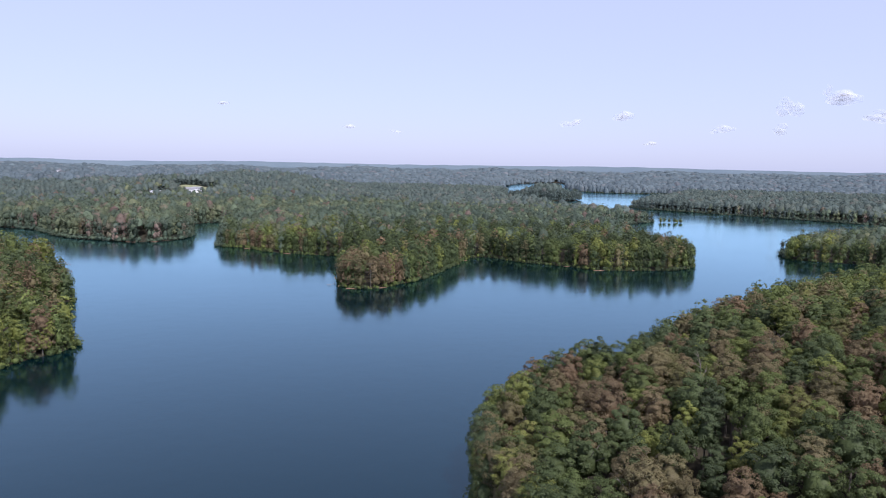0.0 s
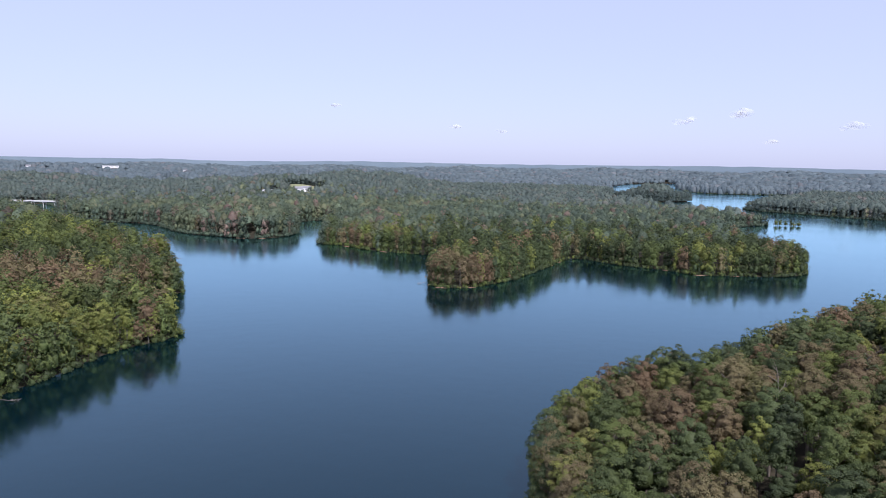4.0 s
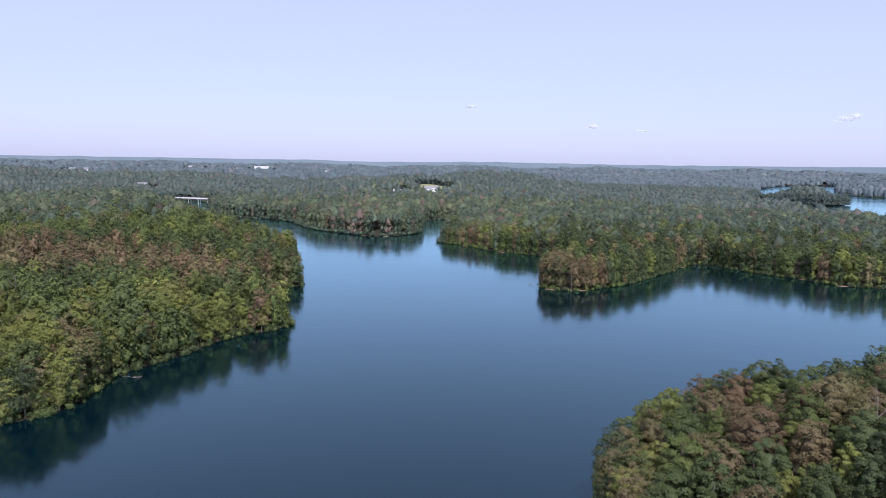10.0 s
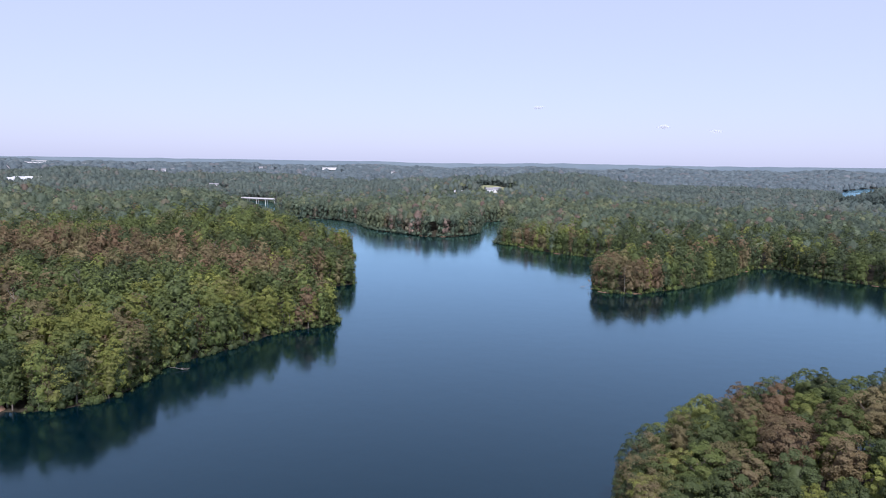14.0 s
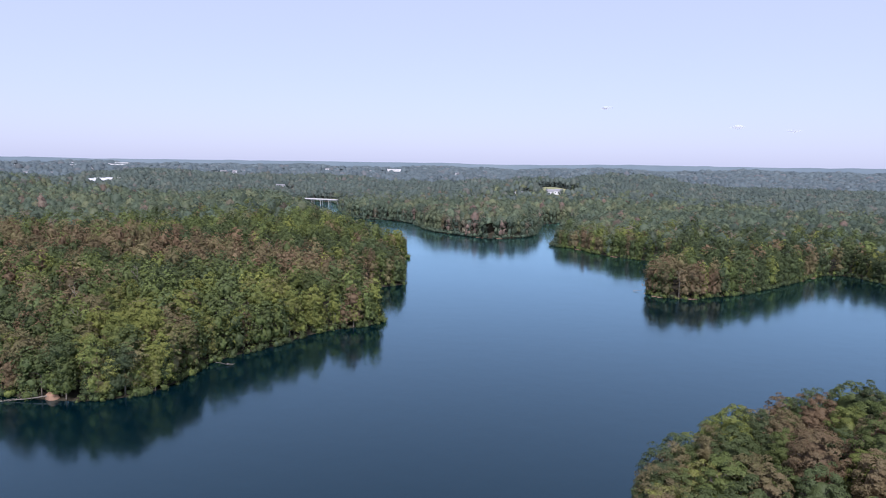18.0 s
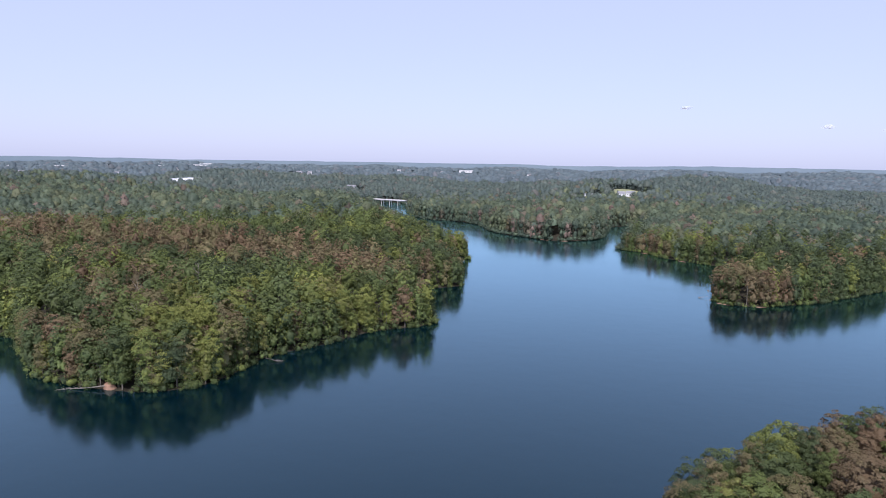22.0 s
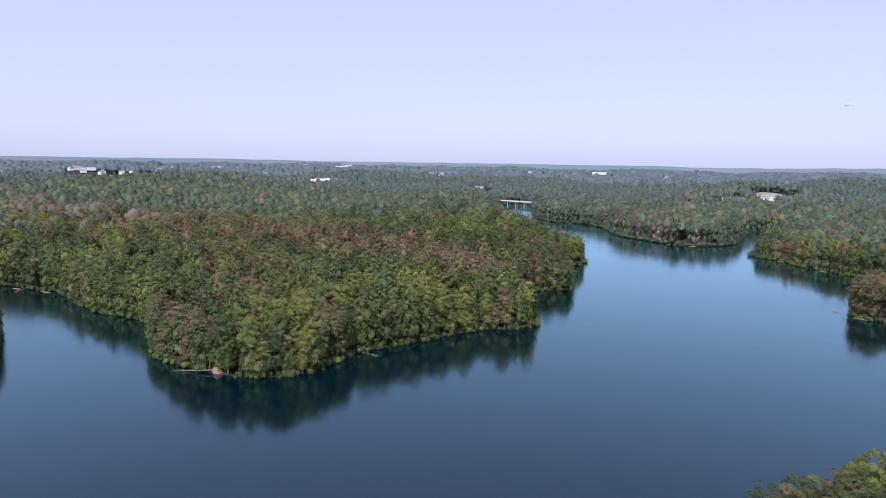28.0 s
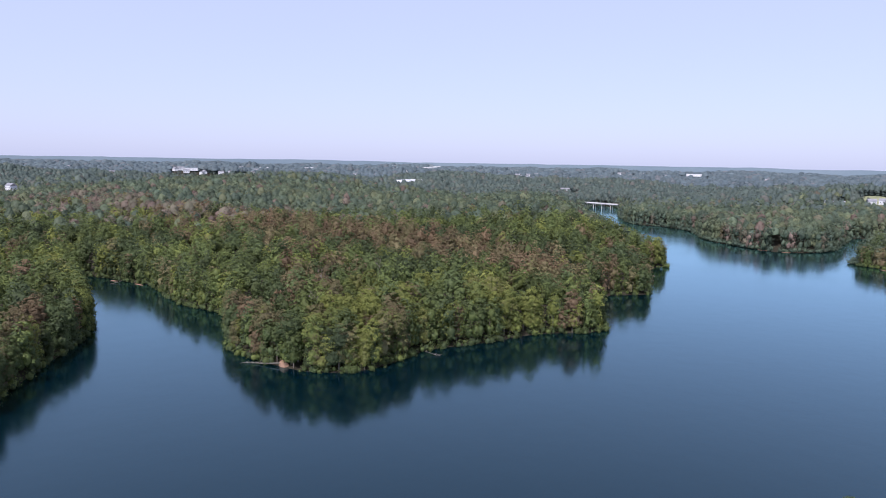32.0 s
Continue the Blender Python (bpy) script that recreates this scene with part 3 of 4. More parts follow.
def along_shore(count, inner, outer, r0=0, r1=560):
    base = np.repeat(LAKE, count, axis=0)
    way = np.repeat(shore_way, count, axis=0)
    # the loop runs clockwise, with the land on its left hand
    side = np.stack([-way[:, 1], way[:, 0]], 1)
    q = base + way * rng.uniform(-3.5, 3.5, (len(base), 1)) + side * rng.uniform(inner, outer, (len(base), 1))
    a, r = bearings(q[:, 0], q[:, 1])
    q = q[(r >= r0) & (r < r1) & (a > -38) & (a < 93)]
    gap = land(q[:, 0], q[:, 1])
    q, gap = q[(gap > inner - 0.3) & (gap < outer + 3)], gap[(gap > inner - 0.3) & (gap < outer + 3)]
    return q[:, 0], q[:, 1], ground_height(q[:, 0], q[:, 1], np.maximum(gap, 0.3)), gap


ex, ey, ez, egap = along_shore(3, 2.0, 5.2, 0, 640)
fx, fy, fz, fgap = along_shore(6, -0.2, 2.6, 0, 640)
cat = np.concatenate
bare = np.hypot(fx + 171, fy - 132) > 5.5          # the clay bank stays open
fx, fy, fz, fgap = fx[bare], fy[bare], fz[bare], fgap[bare]
k = gap > 5
x, y, z, gap = x[k], y[k], z[k], gap[k]
near = dict(x=cat([x, ex, fx]), y=cat([y, ey, fy]), z=cat([z, ez, fz]), gap=cat([gap, egap, fgap]),
            fringe=cat([np.zeros(len(x) + len(ex), bool), np.ones(len(fx), bool)]))
near["tone"] = tones(near["x"], near["y"])
near["r"] = bearings(near["x"], near["y"])[1]
near["h"] = np.where(near["fringe"], rng.uniform(2.0, 5.5, len(near["x"])), np.clip(rng.normal(18.6, 3.0, len(near["x"])) + swell(near["x"], near["y"], 1.4), 12.5, 23.5))
near["h"] = np.where(~near["fringe"], near["h"] * np.where((near["x"] > 0) & (near["y"] < 430), np.clip(0.80 + near["gap"] / 100, 0, 0.91), np.clip(0.84 + near["gap"] / 90, 0, 1)), near["h"])


def trunk_mesh(rng, h, low):
    """A tapered trunk that forks into limbs."""
    lean = rng.uniform(-0.5, 0.5, 2)
    top = np.array([lean[0], lean[1], h * 0.8])
    out = [tube([(0, 0, -0.6), (lean[0] * .2, lean[1] * .2, h * .2), (lean[0] * .5, lean[1] * .5, h * .5), top], [0.34, 0.27, 0.2, 0.06], 7)]
    for i in range(5):
        a, u = 2.4 * i + rng.uniform(-.3, .3), rng.uniform(max(0.25, low / h), 0.65)
        s = np.array([lean[0] * u, lean[1] * u, h * u])
        e = s + [math.cos(a) * h * .16, math.sin(a) * h * .16, h * rng.uniform(.1, .2)]
        out.append(tube([s, (s + e) / 2 + [0, 0, .4], e], [0.13, 0.09, 0.03], 5))
    return merge(out)


TREE_H = 20.0
tree_rng = np.random.default_rng(21)
TALL = [(crown(tree_rng, tree_rng.uniform(3.5, 4.5), 8.5, TREE_H, 52, 5000, 0.35), trunk_mesh(tree_rng, TREE_H, 8.5)) for i in range(6)]
EDGE = [(crown(tree_rng, tree_rng.uniform(3.8, 4.7), 1.2, TREE_H, 48, 6000, 0.35), trunk_mesh(tree_rng, TREE_H, 3.0)) for i in range(5)]
TALL_LIGHT = [(crown(tree_rng, tree_rng.uniform(3.5, 4.5), 8.5, TREE_H, 36, 1500, 0.6), trunk_mesh(tree_rng, TREE_H, 8.5)) for i in range(6)]
EDGE_LIGHT = [(crown(tree_rng, tree_rng.uniform(3.9, 4.9), 1.2, TREE_H, 34, 2000, 0.6), trunk_mesh(tree_rng, TREE_H, 3.0)) for i in range(5)]
KINDS = {"broadleaf_tree": (0.0, 0.5, M_LEAF_GREEN, 300, "tall green broadleaf tree with full crown in the lakeside wood", "green trees of the wood"),
         "yellow_green_tree": (0.5, 0.68, M_LEAF_LIME, 120, "broadleaf tree with bright yellow-green crown in the lakeside wood", "yellow-green trees of the wood"),
         "browning_oak": (0.68, 1.0, M_LEAF_BROWN, 230, "oak with dry rust-brown leafy crown in the lakeside wood", "browning oaks of the wood")}
single = np.zeros(len(near["x"]), bool)
for kind, (lo, hi, mat, most, label, group) in KINDS.items():
    idx = np.where((near["tone"] >= lo) & (near["tone"] < hi) & ~near["fringe"] & (near["y"] > 40))[0]
    idx = idx[np.argsort(near["r"][idx])][:most]
    single[idx] = True
    bases = {}
    for j in idx:
        shore = near["gap"][j] < 9
        close = near["r"][j] < 215
        pool = (EDGE if close else EDGE_LIGHT) if shore else (TALL if close else TALL_LIGHT)
        v = int(tree_rng.integers(len(pool)))
        s = near["h"][j] / TREE_H
        m = Matrix.LocRotScale((near["x"][j], near["y"][j], near["z"][j]), Euler((0, 0, tree_rng.uniform(0, 6.28))),
                               (s * tree_rng.uniform(0.9, 1.15), s * tree_rng.uniform(0.9, 1.15), s))
        if (shore, close, v) in bases:
            copy_thing(bases[shore, close, v], m @ Matrix.Diagonal([1 / q for q in bases[shore, close, v].scale] + [1]))
            continue
        tree = tagged(new(kind), label, "tree", group)
        part("crown", mesh_from("crown", *pool[v][0], mat), tree)
        part("trunk", mesh_from("trunk", *pool[v][1], M_BARK), tree)
        tree.matrix_basis = m
        tree.scale = (1, 1, 1)
        bases[shore, close, v] = tree
        tree.matrix_basis = m


def wood(name, label, shapes, x, y, z, tone, scale, height, mat=M_LEAF_MIXED, uneven=0.2):
    """Many trees as one body of woodland."""
    pick = rng.integers(len(shapes), size=len(x))
    vs, fs, ts, gs, k = [], [], [], [], 0
    vigour = np.clip(rng.normal(1.0, uneven, len(x)), 0.55, 1.5)
    for i, (v, f) in enumerate(shapes):
        j = np.where(pick == i)[0]
        a = rng.uniform(0, 6.28, len(j))
        c, s = np.cos(a)[:, None], np.sin(a)[:, None]
        vx, vy, vz = v[None, :, 0], v[None, :, 1], v[None, :, 2]
        w = np.stack([(vx * c - vy * s) * scale[j][:, None] + x[j][:, None], (vx * s + vy * c) * scale[j][:, None] + y[j][:, None],
                      vz * height[j][:, None] + z[j][:, None]], 2)
        vs.append(w.reshape(-1, 3))
        fs.append((f[None] + (np.arange(len(j)) * len(v))[:, None, None]).reshape(-1, 3) + k)
        ts.append(np.repeat(tone[j], len(v)))
        gs.append(np.repeat(vigour[j], len(v)))
        k += len(j) * len(v)
    ob = new(name, mesh_from(name, np.concatenate(vs), np.concatenate(fs), mat, np.concatenate(ts), vigour=np.concatenate(gs)))
    return tagged(ob, label, "woodland", kind="stuff")


shape_rng = np.random.default_rng(5)
MID_TALL = [crown(shape_rng, shape_rng.uniform(3.4, 4.4), 8.5, TREE_H, 20, 230, 0.95, 1) for i in range(8)]
MID_EDGE = [crown(shape_rng, shape_rng.uniform(3.4, 4.3), 0.8, TREE_H, 20, 330, 1.0, 1) for i in range(6)]
BUSH = [crown(shape_rng, 3.0, -0.6, 6.0, 8, 60, 0.8, 1) for i in range(4)]
ok = ~single & ~near["fringe"]
ed = ok & (near["gap"] < 9)
inn = ok & (near["gap"] >= 9)
for name, label, shapes, k in (("wood_interior", "dense mixed green and browning broadleaf wood on the peninsulas", MID_TALL, inn),
                               ("wood_edge", "leafy trees crowding down to the water's edge", MID_EDGE, ed)):
    s = near["h"][k] / TREE_H
    wood(name, label, shapes, near["x"][k], near["y"][k], near["z"][k], near["tone"][k], s * rng.uniform(0.95, 1.2, k.sum()), s)
k = near["fringe"]
wood("shore_shrubs", "low leafy shrubs and saplings overhanging the waterline", BUSH, near["x"][k], near["y"][k], near["z"][k] - 0.2,
     np.clip(near["tone"][k] * 0.8, 0.05, 0.5), near["h"][k] / 7.0, near["h"][k] / 7.0)
# middle distance
x, y = scatter(540, 1330, 7.8)
reach = bearings(x, y)[1]
thin = (rng.random(len(x)) < np.clip((reach - 540) / 220, 0, 1)) & (rng.random(len(x)) > np.clip((reach - 980) / 350, 0, 1))
x, y = x[thin], y[thin]
x, y, z, gap = stand(x, y)
far_shapes = [merge([dome(shape_rng, shape_rng.uniform(3.9, 4.8), 11.0, TREE_H - 1.6, 2, 6), foliage(shape_rng, 4.1, 10.0, TREE_H + 0.4, 9, 34, 1.3, 0)]) for i in range(8)]
edge_shapes = [crown(shape_rng, 4.3, 0.0, TREE_H, 14, 130, 1.4, 1) for i in range(5)]
t, h = tones(x, y), np.clip(rng.normal(0.97, 0.10, len(x)) + swell(x, y, 0.10), 0.68, 1.3)
sx, sy, sz, sgap = along_shore(3, 0.5, 4.0, 640, 2400)
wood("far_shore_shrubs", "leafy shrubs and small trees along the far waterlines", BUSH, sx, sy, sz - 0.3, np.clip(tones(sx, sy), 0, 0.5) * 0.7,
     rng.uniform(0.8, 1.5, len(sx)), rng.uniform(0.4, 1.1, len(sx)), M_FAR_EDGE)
h = np.where((y > 620) & (x > -60), h * 0.86, h)
rim = cleared(x, y, 15.0)
h = np.where(rim, h * 0.6, h)
k = (gap < 20) | rim
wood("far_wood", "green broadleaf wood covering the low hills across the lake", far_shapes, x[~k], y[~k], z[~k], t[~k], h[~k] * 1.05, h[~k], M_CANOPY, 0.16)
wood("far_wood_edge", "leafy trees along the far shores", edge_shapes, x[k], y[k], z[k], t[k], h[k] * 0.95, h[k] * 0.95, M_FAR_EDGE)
# beyond
x, y = scatter(980, 2000, 8.8)
thin = rng.random(len(x)) < np.clip((bearings(x, y)[1] - 980) / 350, 0, 1)
x, y = x[thin], y[thin]
x, y, z, gap = stand(x, y)
rim_shapes = [dome(shape_rng, shape_rng.uniform(6.0, 7.2), 0.5, TREE_H - 2, 3, 6) for i in range(4)]
dome_shapes = [dome(shape_rng, shape_rng.uniform(6.6, 8.2), 8, TREE_H, 2, 6) for i in range(6)]
tuft_shapes = [merge([dome(shape_rng, shape_rng.uniform(5.2, 6.4), 9.5, TREE_H - 1.0, 2, 6), foliage(shape_rng, 4.6, 14, TREE_H + 0.3, 6, 11, 1.8, 0)]) for i in range(6)]
t, h = tones(x, y), np.clip(rng.normal(0.97, 0.10, len(x)) + swell(x, y, 0.16), 0.6, 1.4)
h = np.where(gap < 14, h * 0.85, h)
k = cleared(x, y, 16.0)
h = np.where(k, h * 0.62, h)
k |= gap < 20
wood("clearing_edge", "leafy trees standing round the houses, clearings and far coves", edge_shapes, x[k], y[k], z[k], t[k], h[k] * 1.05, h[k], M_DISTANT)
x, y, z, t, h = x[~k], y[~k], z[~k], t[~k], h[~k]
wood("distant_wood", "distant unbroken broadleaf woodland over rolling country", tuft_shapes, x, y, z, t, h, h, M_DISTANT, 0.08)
x, y = np.meshgrid(np.arange(160, 325, 8.0), np.arange(1590, 1692, 8.0))
x, y = x.ravel() + rng.uniform(-2.5, 2.5, x.size), y.ravel() + rng.uniform(-2.5, 2.5, x.size)
x, y = cat([x, ISLE[:, 0] * 0.97 + 7.2, ISLE[:, 0] * 0.985 + 3.6]), cat([y, ISLE[:, 1] * 0.97 + 49.2, ISLE[:, 1] * 0.97 + 49.2])
x, y, z, gap = stand(x, y)
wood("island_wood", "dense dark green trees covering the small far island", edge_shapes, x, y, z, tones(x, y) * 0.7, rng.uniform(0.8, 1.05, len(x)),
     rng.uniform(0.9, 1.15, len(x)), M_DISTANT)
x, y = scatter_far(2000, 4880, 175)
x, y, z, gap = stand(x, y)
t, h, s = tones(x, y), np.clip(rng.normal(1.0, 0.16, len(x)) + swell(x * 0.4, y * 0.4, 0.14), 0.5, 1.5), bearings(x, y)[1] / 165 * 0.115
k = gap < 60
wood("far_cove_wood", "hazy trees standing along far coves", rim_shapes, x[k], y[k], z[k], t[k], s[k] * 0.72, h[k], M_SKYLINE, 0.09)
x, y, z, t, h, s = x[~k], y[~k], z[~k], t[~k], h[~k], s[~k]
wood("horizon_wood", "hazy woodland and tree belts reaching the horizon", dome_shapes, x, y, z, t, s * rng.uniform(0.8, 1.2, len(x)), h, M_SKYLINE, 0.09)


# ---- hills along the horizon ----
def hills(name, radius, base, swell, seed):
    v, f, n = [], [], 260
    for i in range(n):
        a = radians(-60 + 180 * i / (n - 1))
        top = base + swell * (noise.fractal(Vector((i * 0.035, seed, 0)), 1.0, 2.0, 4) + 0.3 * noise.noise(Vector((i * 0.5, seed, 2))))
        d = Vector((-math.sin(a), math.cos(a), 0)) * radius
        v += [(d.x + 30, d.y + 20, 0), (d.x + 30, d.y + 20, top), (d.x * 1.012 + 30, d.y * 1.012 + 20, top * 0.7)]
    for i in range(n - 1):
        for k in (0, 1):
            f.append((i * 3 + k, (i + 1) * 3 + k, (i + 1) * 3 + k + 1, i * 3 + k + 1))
    return tagged(new(name, mesh_from(name, v, f, M_HILLS, smooth=True)), "long wooded ridge along the horizon, tinted blue-grey with painted haze", "hills", kind="structure")


# ridge sheet that closes the distance, haze included in its colour
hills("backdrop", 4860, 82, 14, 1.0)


# ---- bridge over the creek ----
def road_bridge():
    bridge = tagged(new("road_bridge"), "pale concrete road bridge on slim piers over the creek", "bridge")
    x0, x1, y0, top = -845.0, -705.0, 958.0, 10.0
    bm = bmesh.new()
    box(bm, (x1 - x0, 9.5, 0.7), ((x0 + x1) / 2, y0, top - 0.35), 0, 0.08)
    part("deck", bm_mesh("deck", bm, M_CONCRETE), bridge, "flat concrete deck")
    for side in (-1, 1):
        bm = bmesh.new()
        box(bm, (x1 - x0, 0.3, 0.8), ((x0 + x1) / 2, y0 + side * 4.55, top + 0.4), 0, 0.04)
        part("parapet", bm_mesh("parapet", bm, M_CONCRETE), bridge, "solid pale parapet")
        bm = bmesh.new()
        box(bm, (x1 - x0, 0.5, 0.9), ((x0 + x1) / 2, y0 + side * 3.4, top - 1.15), 0, 0.05)
        part("girder", bm_mesh("girder", bm, M_ROOF), bridge, "dark steel girder")
    for i in range(7):
        px = x0 + 12 + i * 19.5
        pier = part("pier", None, bridge)
        bm = bmesh.new()
        box(bm, (1.3, 8.6, 1.0), (px, y0, top - 2.1), 0, 0.1)
        part("pier_cap", bm_mesh("pier_cap", bm, M_CONCRETE), pier)
        for side in (-1, 1):
            v, f = tube([(px, y0 + side * 2.8, -4.0), (px, y0 + side * 2.8, top - 2.9)], [0.5, 0.5], 10)
            part("column", mesh_from("column", v, f, M_CONCRETE, smooth=True), pier)


road_bridge()


# ---- buildings among the trees ----
M_PANE = rough_material("dark_window_glass", [(0.3, (0.03, 0.035, 0.04)), (0.7, (0.06, 0.065, 0.07))], 1.0, 0.15, 0.0)



def building(name, label, x, y, turn, w, d, h, roof_h, walls, roofing, flat=False):
    z = float(height_at(np.array([x]), np.array([y]))[0][0])
    b = tagged(new(name), label, "house" if "house" in name else "building")
    bm = bmesh.new()
    box(bm, (w, d, h + 1), (0, 0, h / 2 - 0.5))
    part("wall", bm_mesh("wall", bm, walls), b)
    if flat:
        bm = bmesh.new()
        box(bm, (w + 0.8, d + 0.8, 0.8), (0, 0, h + 0.4), 0, 0.1)
    else:
        bm = bmesh.new()
        o = 0.5
        q = [bm.verts.new(p) for p in ((-w / 2 - o, -d / 2 - o, h), (w / 2 + o, -d / 2 - o, h), (w / 2 + o, d / 2 + o, h), (-w / 2 - o, d / 2 + o, h),
                                       (-w / 2 - o, 0, h + roof_h), (w / 2 + o, 0, h + roof_h))]
        for f in ((0, 1, 5, 4), (2, 3, 4, 5), (0, 4, 3), (1, 2, 5), (3, 2, 1, 0)):
            bm.faces.new([q[i] for i in f])
    part("roof", bm_mesh("roof", bm, roofing), b)
    n = max(2, int(w / 4))
    for i in range(n):
        for side in (-1, 1):
            bm = bmesh.new()
            box(bm, (1.2, 0.12, 1.5), (-w / 2 + w * (i + 0.5) / n, side * (d / 2 + 0.02), h * 0.55))
            part("window", bm_mesh("window", bm, M_PANE), b)
    b.matrix_basis = pose(x, y, z, 0, 0, turn)
    return b


HOUSE = "white-sided house with a grey gabled roof among trees"
for x, y, turn, w in HOUSES:
    building("house", HOUSE, x, y, turn, w, 9, 6.0, 3.4, M_WHITE, M_ROOF)
for x, y, turn, w, d, h in SHEDS:
    building("long_building", "long low white commercial building with a flat pale roof", x, y, turn, w, d, h, 0, M_WHITE, M_PALEROOF, True)
for x, y, turn, w, d, h in BARNS:
    building("barn", "pale-roofed barn in a farm cluster among trees", x, y, turn, w, d, h, 5.0, M_WHITE, M_PALEROOF)


# ---- meadow on the far rise ----
def meadow(cx, cy, a, b, turn):
    v, f, n = [], [], 40
    for i in range(n):
        t = 2 * math.pi * i / n
        k = 1 + 0.12 * math.sin(3 * t + 1)
        for u in (0.0, 0.5, 1.0):
            px, py = u * a * k * math.cos(t), u * b * k * math.sin(t)
            c, s = math.cos(radians(turn)), math.sin(radians(turn))
            v.append((cx + px * c - py * s, cy + px * s + py * c))
    v = np.array(v)
    z = height_at(v[:, 0], v[:, 1])[0] + 0.35
    for i in range(n):
        j = (i + 1) % n
        for k in (0, 1):
            f.append((i * 3 + k, i * 3 + k + 1, j * 3 + k + 1, j * 3 + k))
    me = mesh_from("meadow", np.column_stack([v, z]), f, M_MEADOW, smooth=True)
    return tagged(new("meadow", me), "pale mown meadow in a clearing of the woods", "meadow", kind="structure")


meadow(-420, 1185, 32, 30, 20)


# ---- shore: clay banks, mud strips, fallen trees ----
def bank(name, label, x, y, turn, long, wide, high, seed):
    g = np.random.default_rng(seed)
    v, f = ICO[2]
    v = v * (1 + g.uniform(-0.18, 0.18, (len(v), 1))) * [long, wide, high]
    ob = new(name, mesh_from(name, v, f, M_BANK, smooth=False))
    ob.matrix_basis = pose(x, y, 0.0, 0, 0, turn)
    return tagged(ob, label, "bank")


bank("clay_bank", "reddish bare clay bank at the foot of the trees", -170.8, 131.6, 25, 2.3, 1.3, 2.6, 1)
for i, (x, y, turn, long) in enumerate(((-263, 445, 60, 7), (-392, 112, 35, 5), (-372, 122, 20, 7), (-55, 417, -10, 8), (-38, 421, 25, 7), (-64, 426, 80, 4),
                                        (12, 532, 70, 6), (18, 552, 65, 5), (116, 509, 0, 8), (140, 511, 3, 7), (-172, 606, -20, 6), (-130, 577, -25, 7),
                                        (-290, 642, -5, 9), (-270, 646, 30, 6), (232, 932, 35, 10), (95, 528, -30, 5))):
    bank("mud_bank", "pale dried mud and stones along the waterline", x, y, turn, long * 0.6, 0.8, 0.3, 10 + i)


def fallen_tree(x, y, turn, length, seed):
    g = np.random.default_rng(seed)
    log = tagged(new("fallen_tree"), "bleached fallen tree lying from the bank into the lake", "log")
    v, f = tube([(0, 0, 1.3), (length * .3, .5, .9), (length * .55, .2, .5), (length * .8, -.5, .25), (length, -.2, -.1)], np.array([.20, .17, .14, .10, .04]) * length / 14, 8)
    part("trunk", mesh_from("trunk", v, f, M_DEAD), log)
    for i in range(14):
        u = g.uniform(.5, .98)
        a = g.choice([-1, 1]) * g.uniform(.4, 1.1)
        s, n = np.array([length * u, .1, .9 - u * .8]), length * g.uniform(.08, .2)
        v, f = tube([s, s + [math.cos(a) * n * .5, math.sin(a) * n * .5, .3], s + [math.cos(a) * n, math.sin(a) * n, g.uniform(-.1, .5)]], [.08, .055, .02], 5)
        part("branch", mesh_from("branch", v, f, M_DEAD), log)
    log.matrix_basis = pose(x, y, 0.0, 0, 0, turn)


for i, (x, y, turn, length) in enumerate(((-171, 131, 222, 15), (-157, 184, 40, 6), (-384, 115, -60, 7), (-67, 428, 190, 5))):
    fallen_tree(x, y, turn, length, 40 + i)


# ---- bare dead trees ----
def dead_tree(x, y, height, seed):
    g = np.random.default_rng(seed)
    z = float(height_at(np.array([x]), np.array([y]))[0][0])
    tree = tagged(new("dead_tree"), "bare bleached dead tree standing in the wood", "tree", "dead trees")
    lean = g.uniform(-1, 1, 2)
    v, f = tube([(0, 0, -.5), (lean[0] * .4, lean[1] * .4, height * .5), (lean[0], lean[1], height)], [.22, .14, .03], 7)
    part("trunk", mesh_from("trunk", v, f, M_DEAD), tree)
    for i in range(12):
        u, a, n = g.uniform(.45, .95), 2.4 * i + g.uniform(-.4, .4), height * g.uniform(.08, .17)
        s = np.array([lean[0] * u, lean[1] * u, height * u])
        way = np.array([math.cos(a), math.sin(a), g.uniform(.6, 1.3)])
        pieces = [tube([s, s + way * n * .5, s + way * n], [.08, .05, .015], 5)]
        for k in range(3):
            b = a + g.uniform(-1, 1)
            e = s + way * n * g.uniform(.4, .9)
            pieces.append(tube([e, e + np.array([math.cos(b), math.sin(b), g.uniform(.4, 1.2)]) * n * .45], [.05, .015], 4))
        part("branch", mesh_from("branch", *merge(pieces), M_DEAD), tree)
    tree.matrix_basis = pose(x, y, z)


for i, (x, y, h) in enumerate(((58, 150, 20), (24, 140, 17), (33, 118, 16), (85, 175, 19),
                               (-190, 152, 18), (-215, 168, 20), (-232, 205, 21), (-254, 308, 18), (-277, 237, 20),
                               (-215, 335, 18), (-56, 424, 14), (-44, 421, 15), (306, 986, 8), (312, 990, 9), (318, 984, 7))):
    dead_tree(x, y, h, 70 + i)

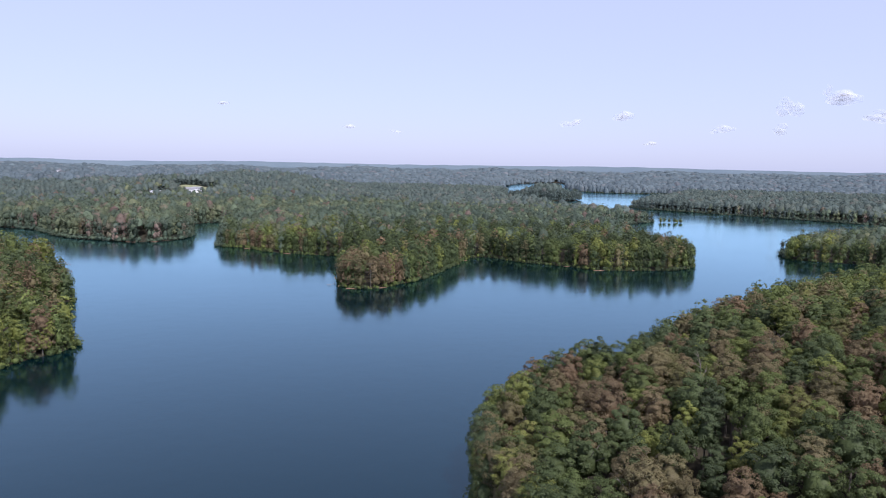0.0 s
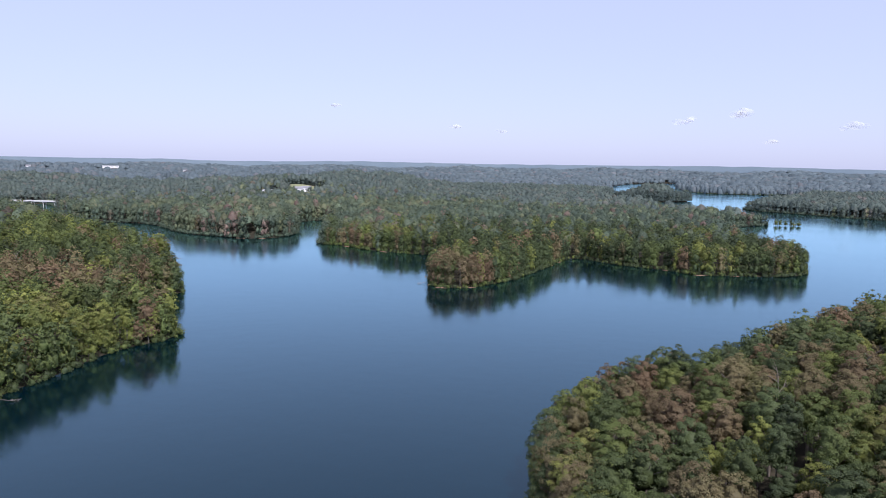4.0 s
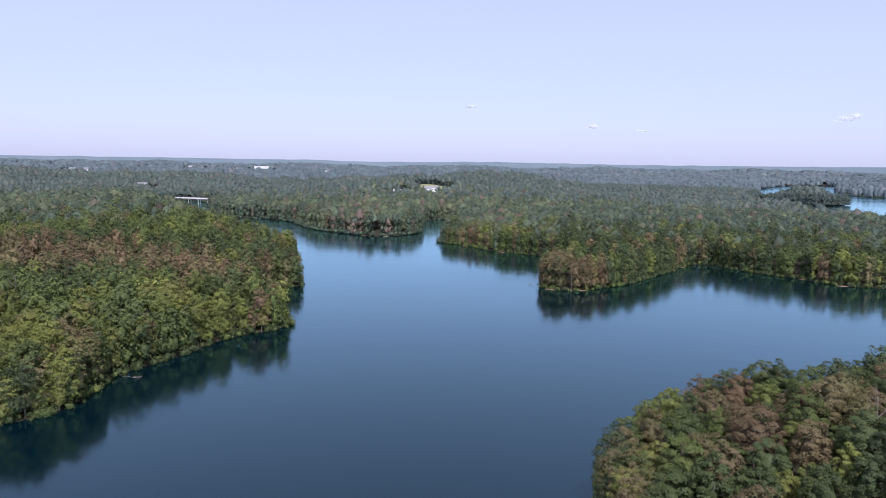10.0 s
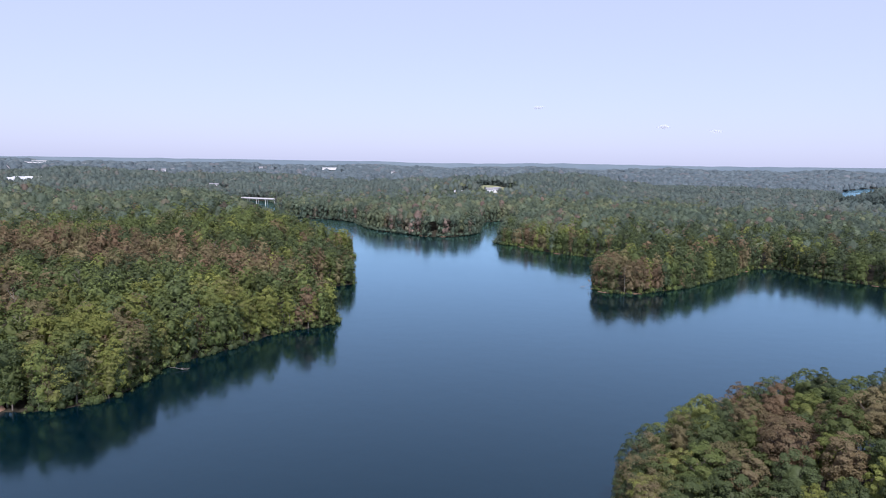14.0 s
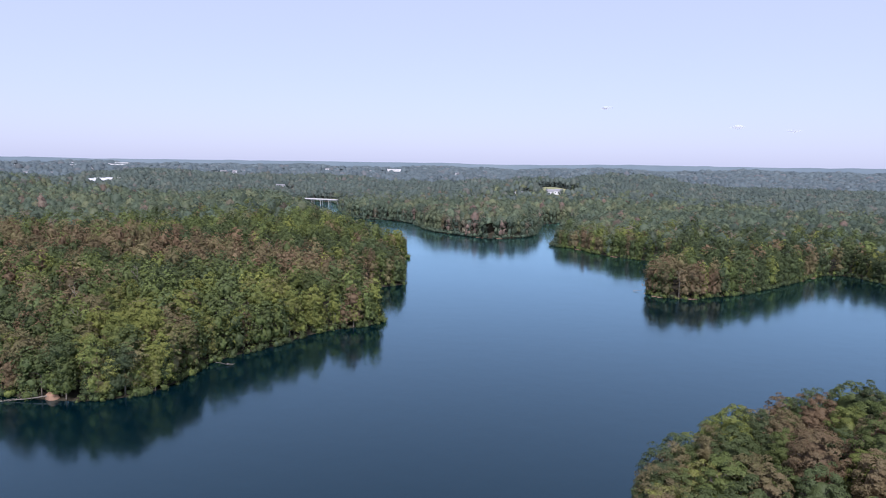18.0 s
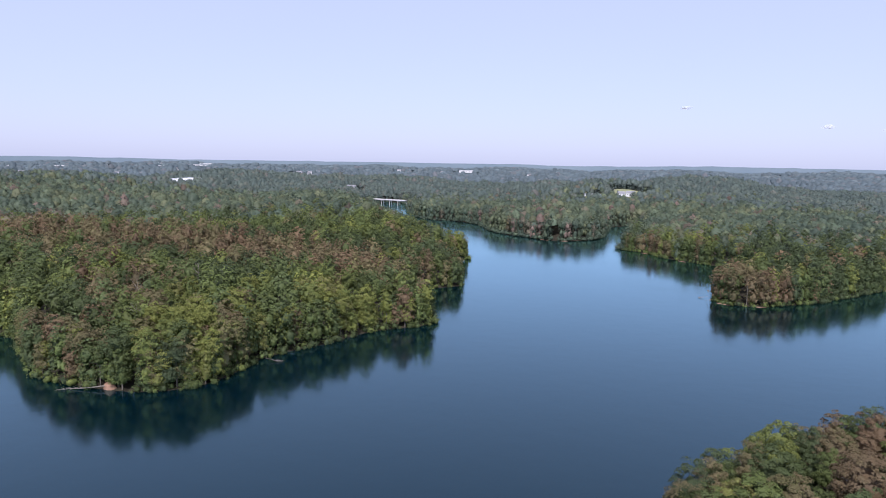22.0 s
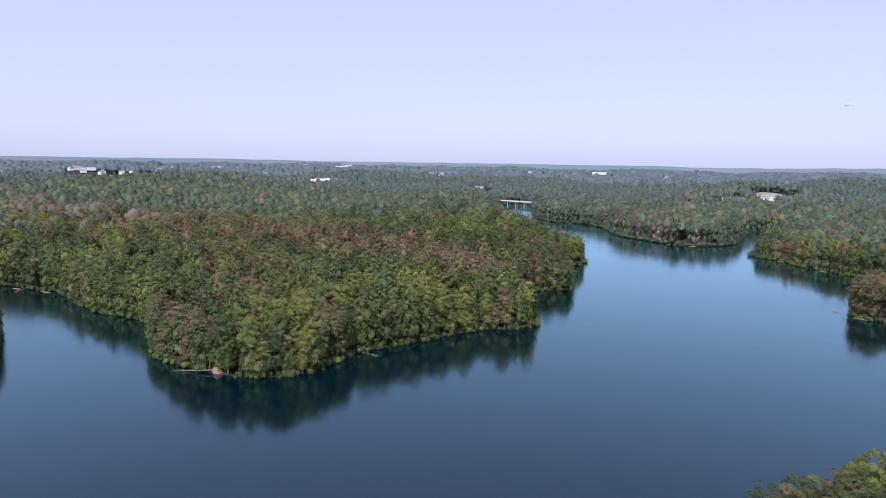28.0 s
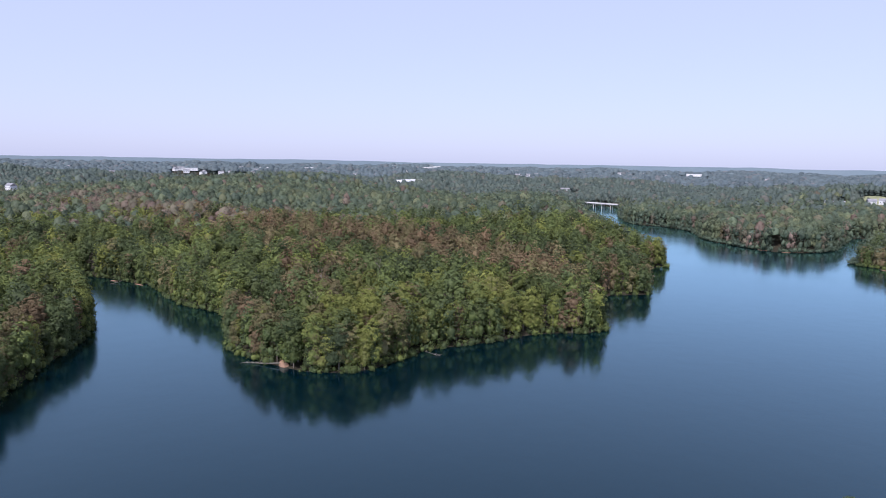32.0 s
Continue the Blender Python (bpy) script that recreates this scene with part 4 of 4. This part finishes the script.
# drowned willows standing off the far point
drown = np.array([(322, 990), (328, 986), (333, 992), (338, 988), (316, 993), (309, 988)], float)
for i, (x, y) in enumerate(drown):
    ob = tagged(new("willow"), "small willow standing in shallow water off the point", "tree", "willows in the shallows")
    g = np.random.default_rng(90 + i)
    part("crown", mesh_from("crown", *crown(g, g.uniform(2.2, 3.6), -0.2, 8 + g.uniform(-3.5, 2), 8, 160, 0.9), M_LEAF_GREEN), ob)
    part("trunk", mesh_from("trunk", *tube([(0, 0, -2), (0.2, 0, 3), (0.3, 0.2, 7)], [.2, .15, .05], 6), M_BARK), ob)
    ob.matrix_basis = pose(x, y, 0)


# ---- small fair-weather clouds low over the horizon ----
def cloud_material():
    m, n, l = mat_new("cloud_vapour")
    d, t, tr = n.new("ShaderNodeBsdfDiffuse"), n.new("ShaderNodeBsdfTransparent"), n.new("ShaderNodeBsdfTranslucent")
    d.inputs[0].default_value = tr.inputs[0].default_value = (0.92, 0.92, 0.93, 1)
    tc = n.new("ShaderNodeTexCoord")
    nz = noise_node(n, l, tc.outputs["Object"], 0.009, 2.0, 0.5)
    mr = n.new("ShaderNodeMapRange")
    mr.inputs[1].default_value, mr.inputs[2].default_value, mr.inputs[3].default_value, mr.inputs[4].default_value = 0.35, 0.8, 0.0, 0.42
    l.new(nz.outputs["Fac"], mr.inputs[0])
    a, b, o = n.new("ShaderNodeMixShader"), n.new("ShaderNodeMixShader"), n.new("ShaderNodeOutputMaterial")
    a.inputs[0].default_value = 0.5
    l.new(d.outputs[0], a.inputs[1]), l.new(tr.outputs[0], a.inputs[2])
    l.new(mr.outputs[0], b.inputs[0]), l.new(t.outputs[0], b.inputs[1]), l.new(a.outputs[0], b.inputs[2])
    l.new(b.outputs[0], o.inputs["Surface"])
    return m


M_CLOUD = cloud_material()
# bearing to the right of +y and height in degrees, width and height in metres
for i, (az, el, w, h) in enumerate(((25.8, 4.6, 150, 95), (14.2, 4.05, 150, 62), (21.6, 3.0, 130, 46), (25.6, 2.9, 130, 56), (29.3, 5.2, 240, 70), (28.4, 5.7, 40, 55),
                                    (31.5, 3.8, 190, 56), (10.2, 3.5, 110, 40), (16.4, 1.95, 115, 26), (-7.7, 3.0, 100, 22), (-4.0, 2.7, 120, 24), (-17.6, 4.5, 120, 16))):
    g = np.random.default_rng(120 + i)
    pieces = []
    for k in range(5):
        px = g.normal(0, 0.24) * w
        pieces.append(blob(g, np.array([px, g.normal(0, 0.1) * w, (abs(g.normal(0, 0.28)) * (1 - abs(px) / w) - 0.1) * h]),
                           np.array([0.27 * w, 0.16 * w, 0.42 * h]) * g.uniform(0.6, 1.2), 2, 0.06))
    ob = tagged(new("backdrop_cloud", mesh_from("cloud", *merge(pieces), M_CLOUD, smooth=True)), "small white fair-weather cloud low over the horizon", "cloud", kind="structure")
    a, d = radians(az), 4550.0
    ob.matrix_basis = pose(d * math.sin(a), d * math.cos(a), 75 + d * math.tan(radians(el)), 0, 0, -az)
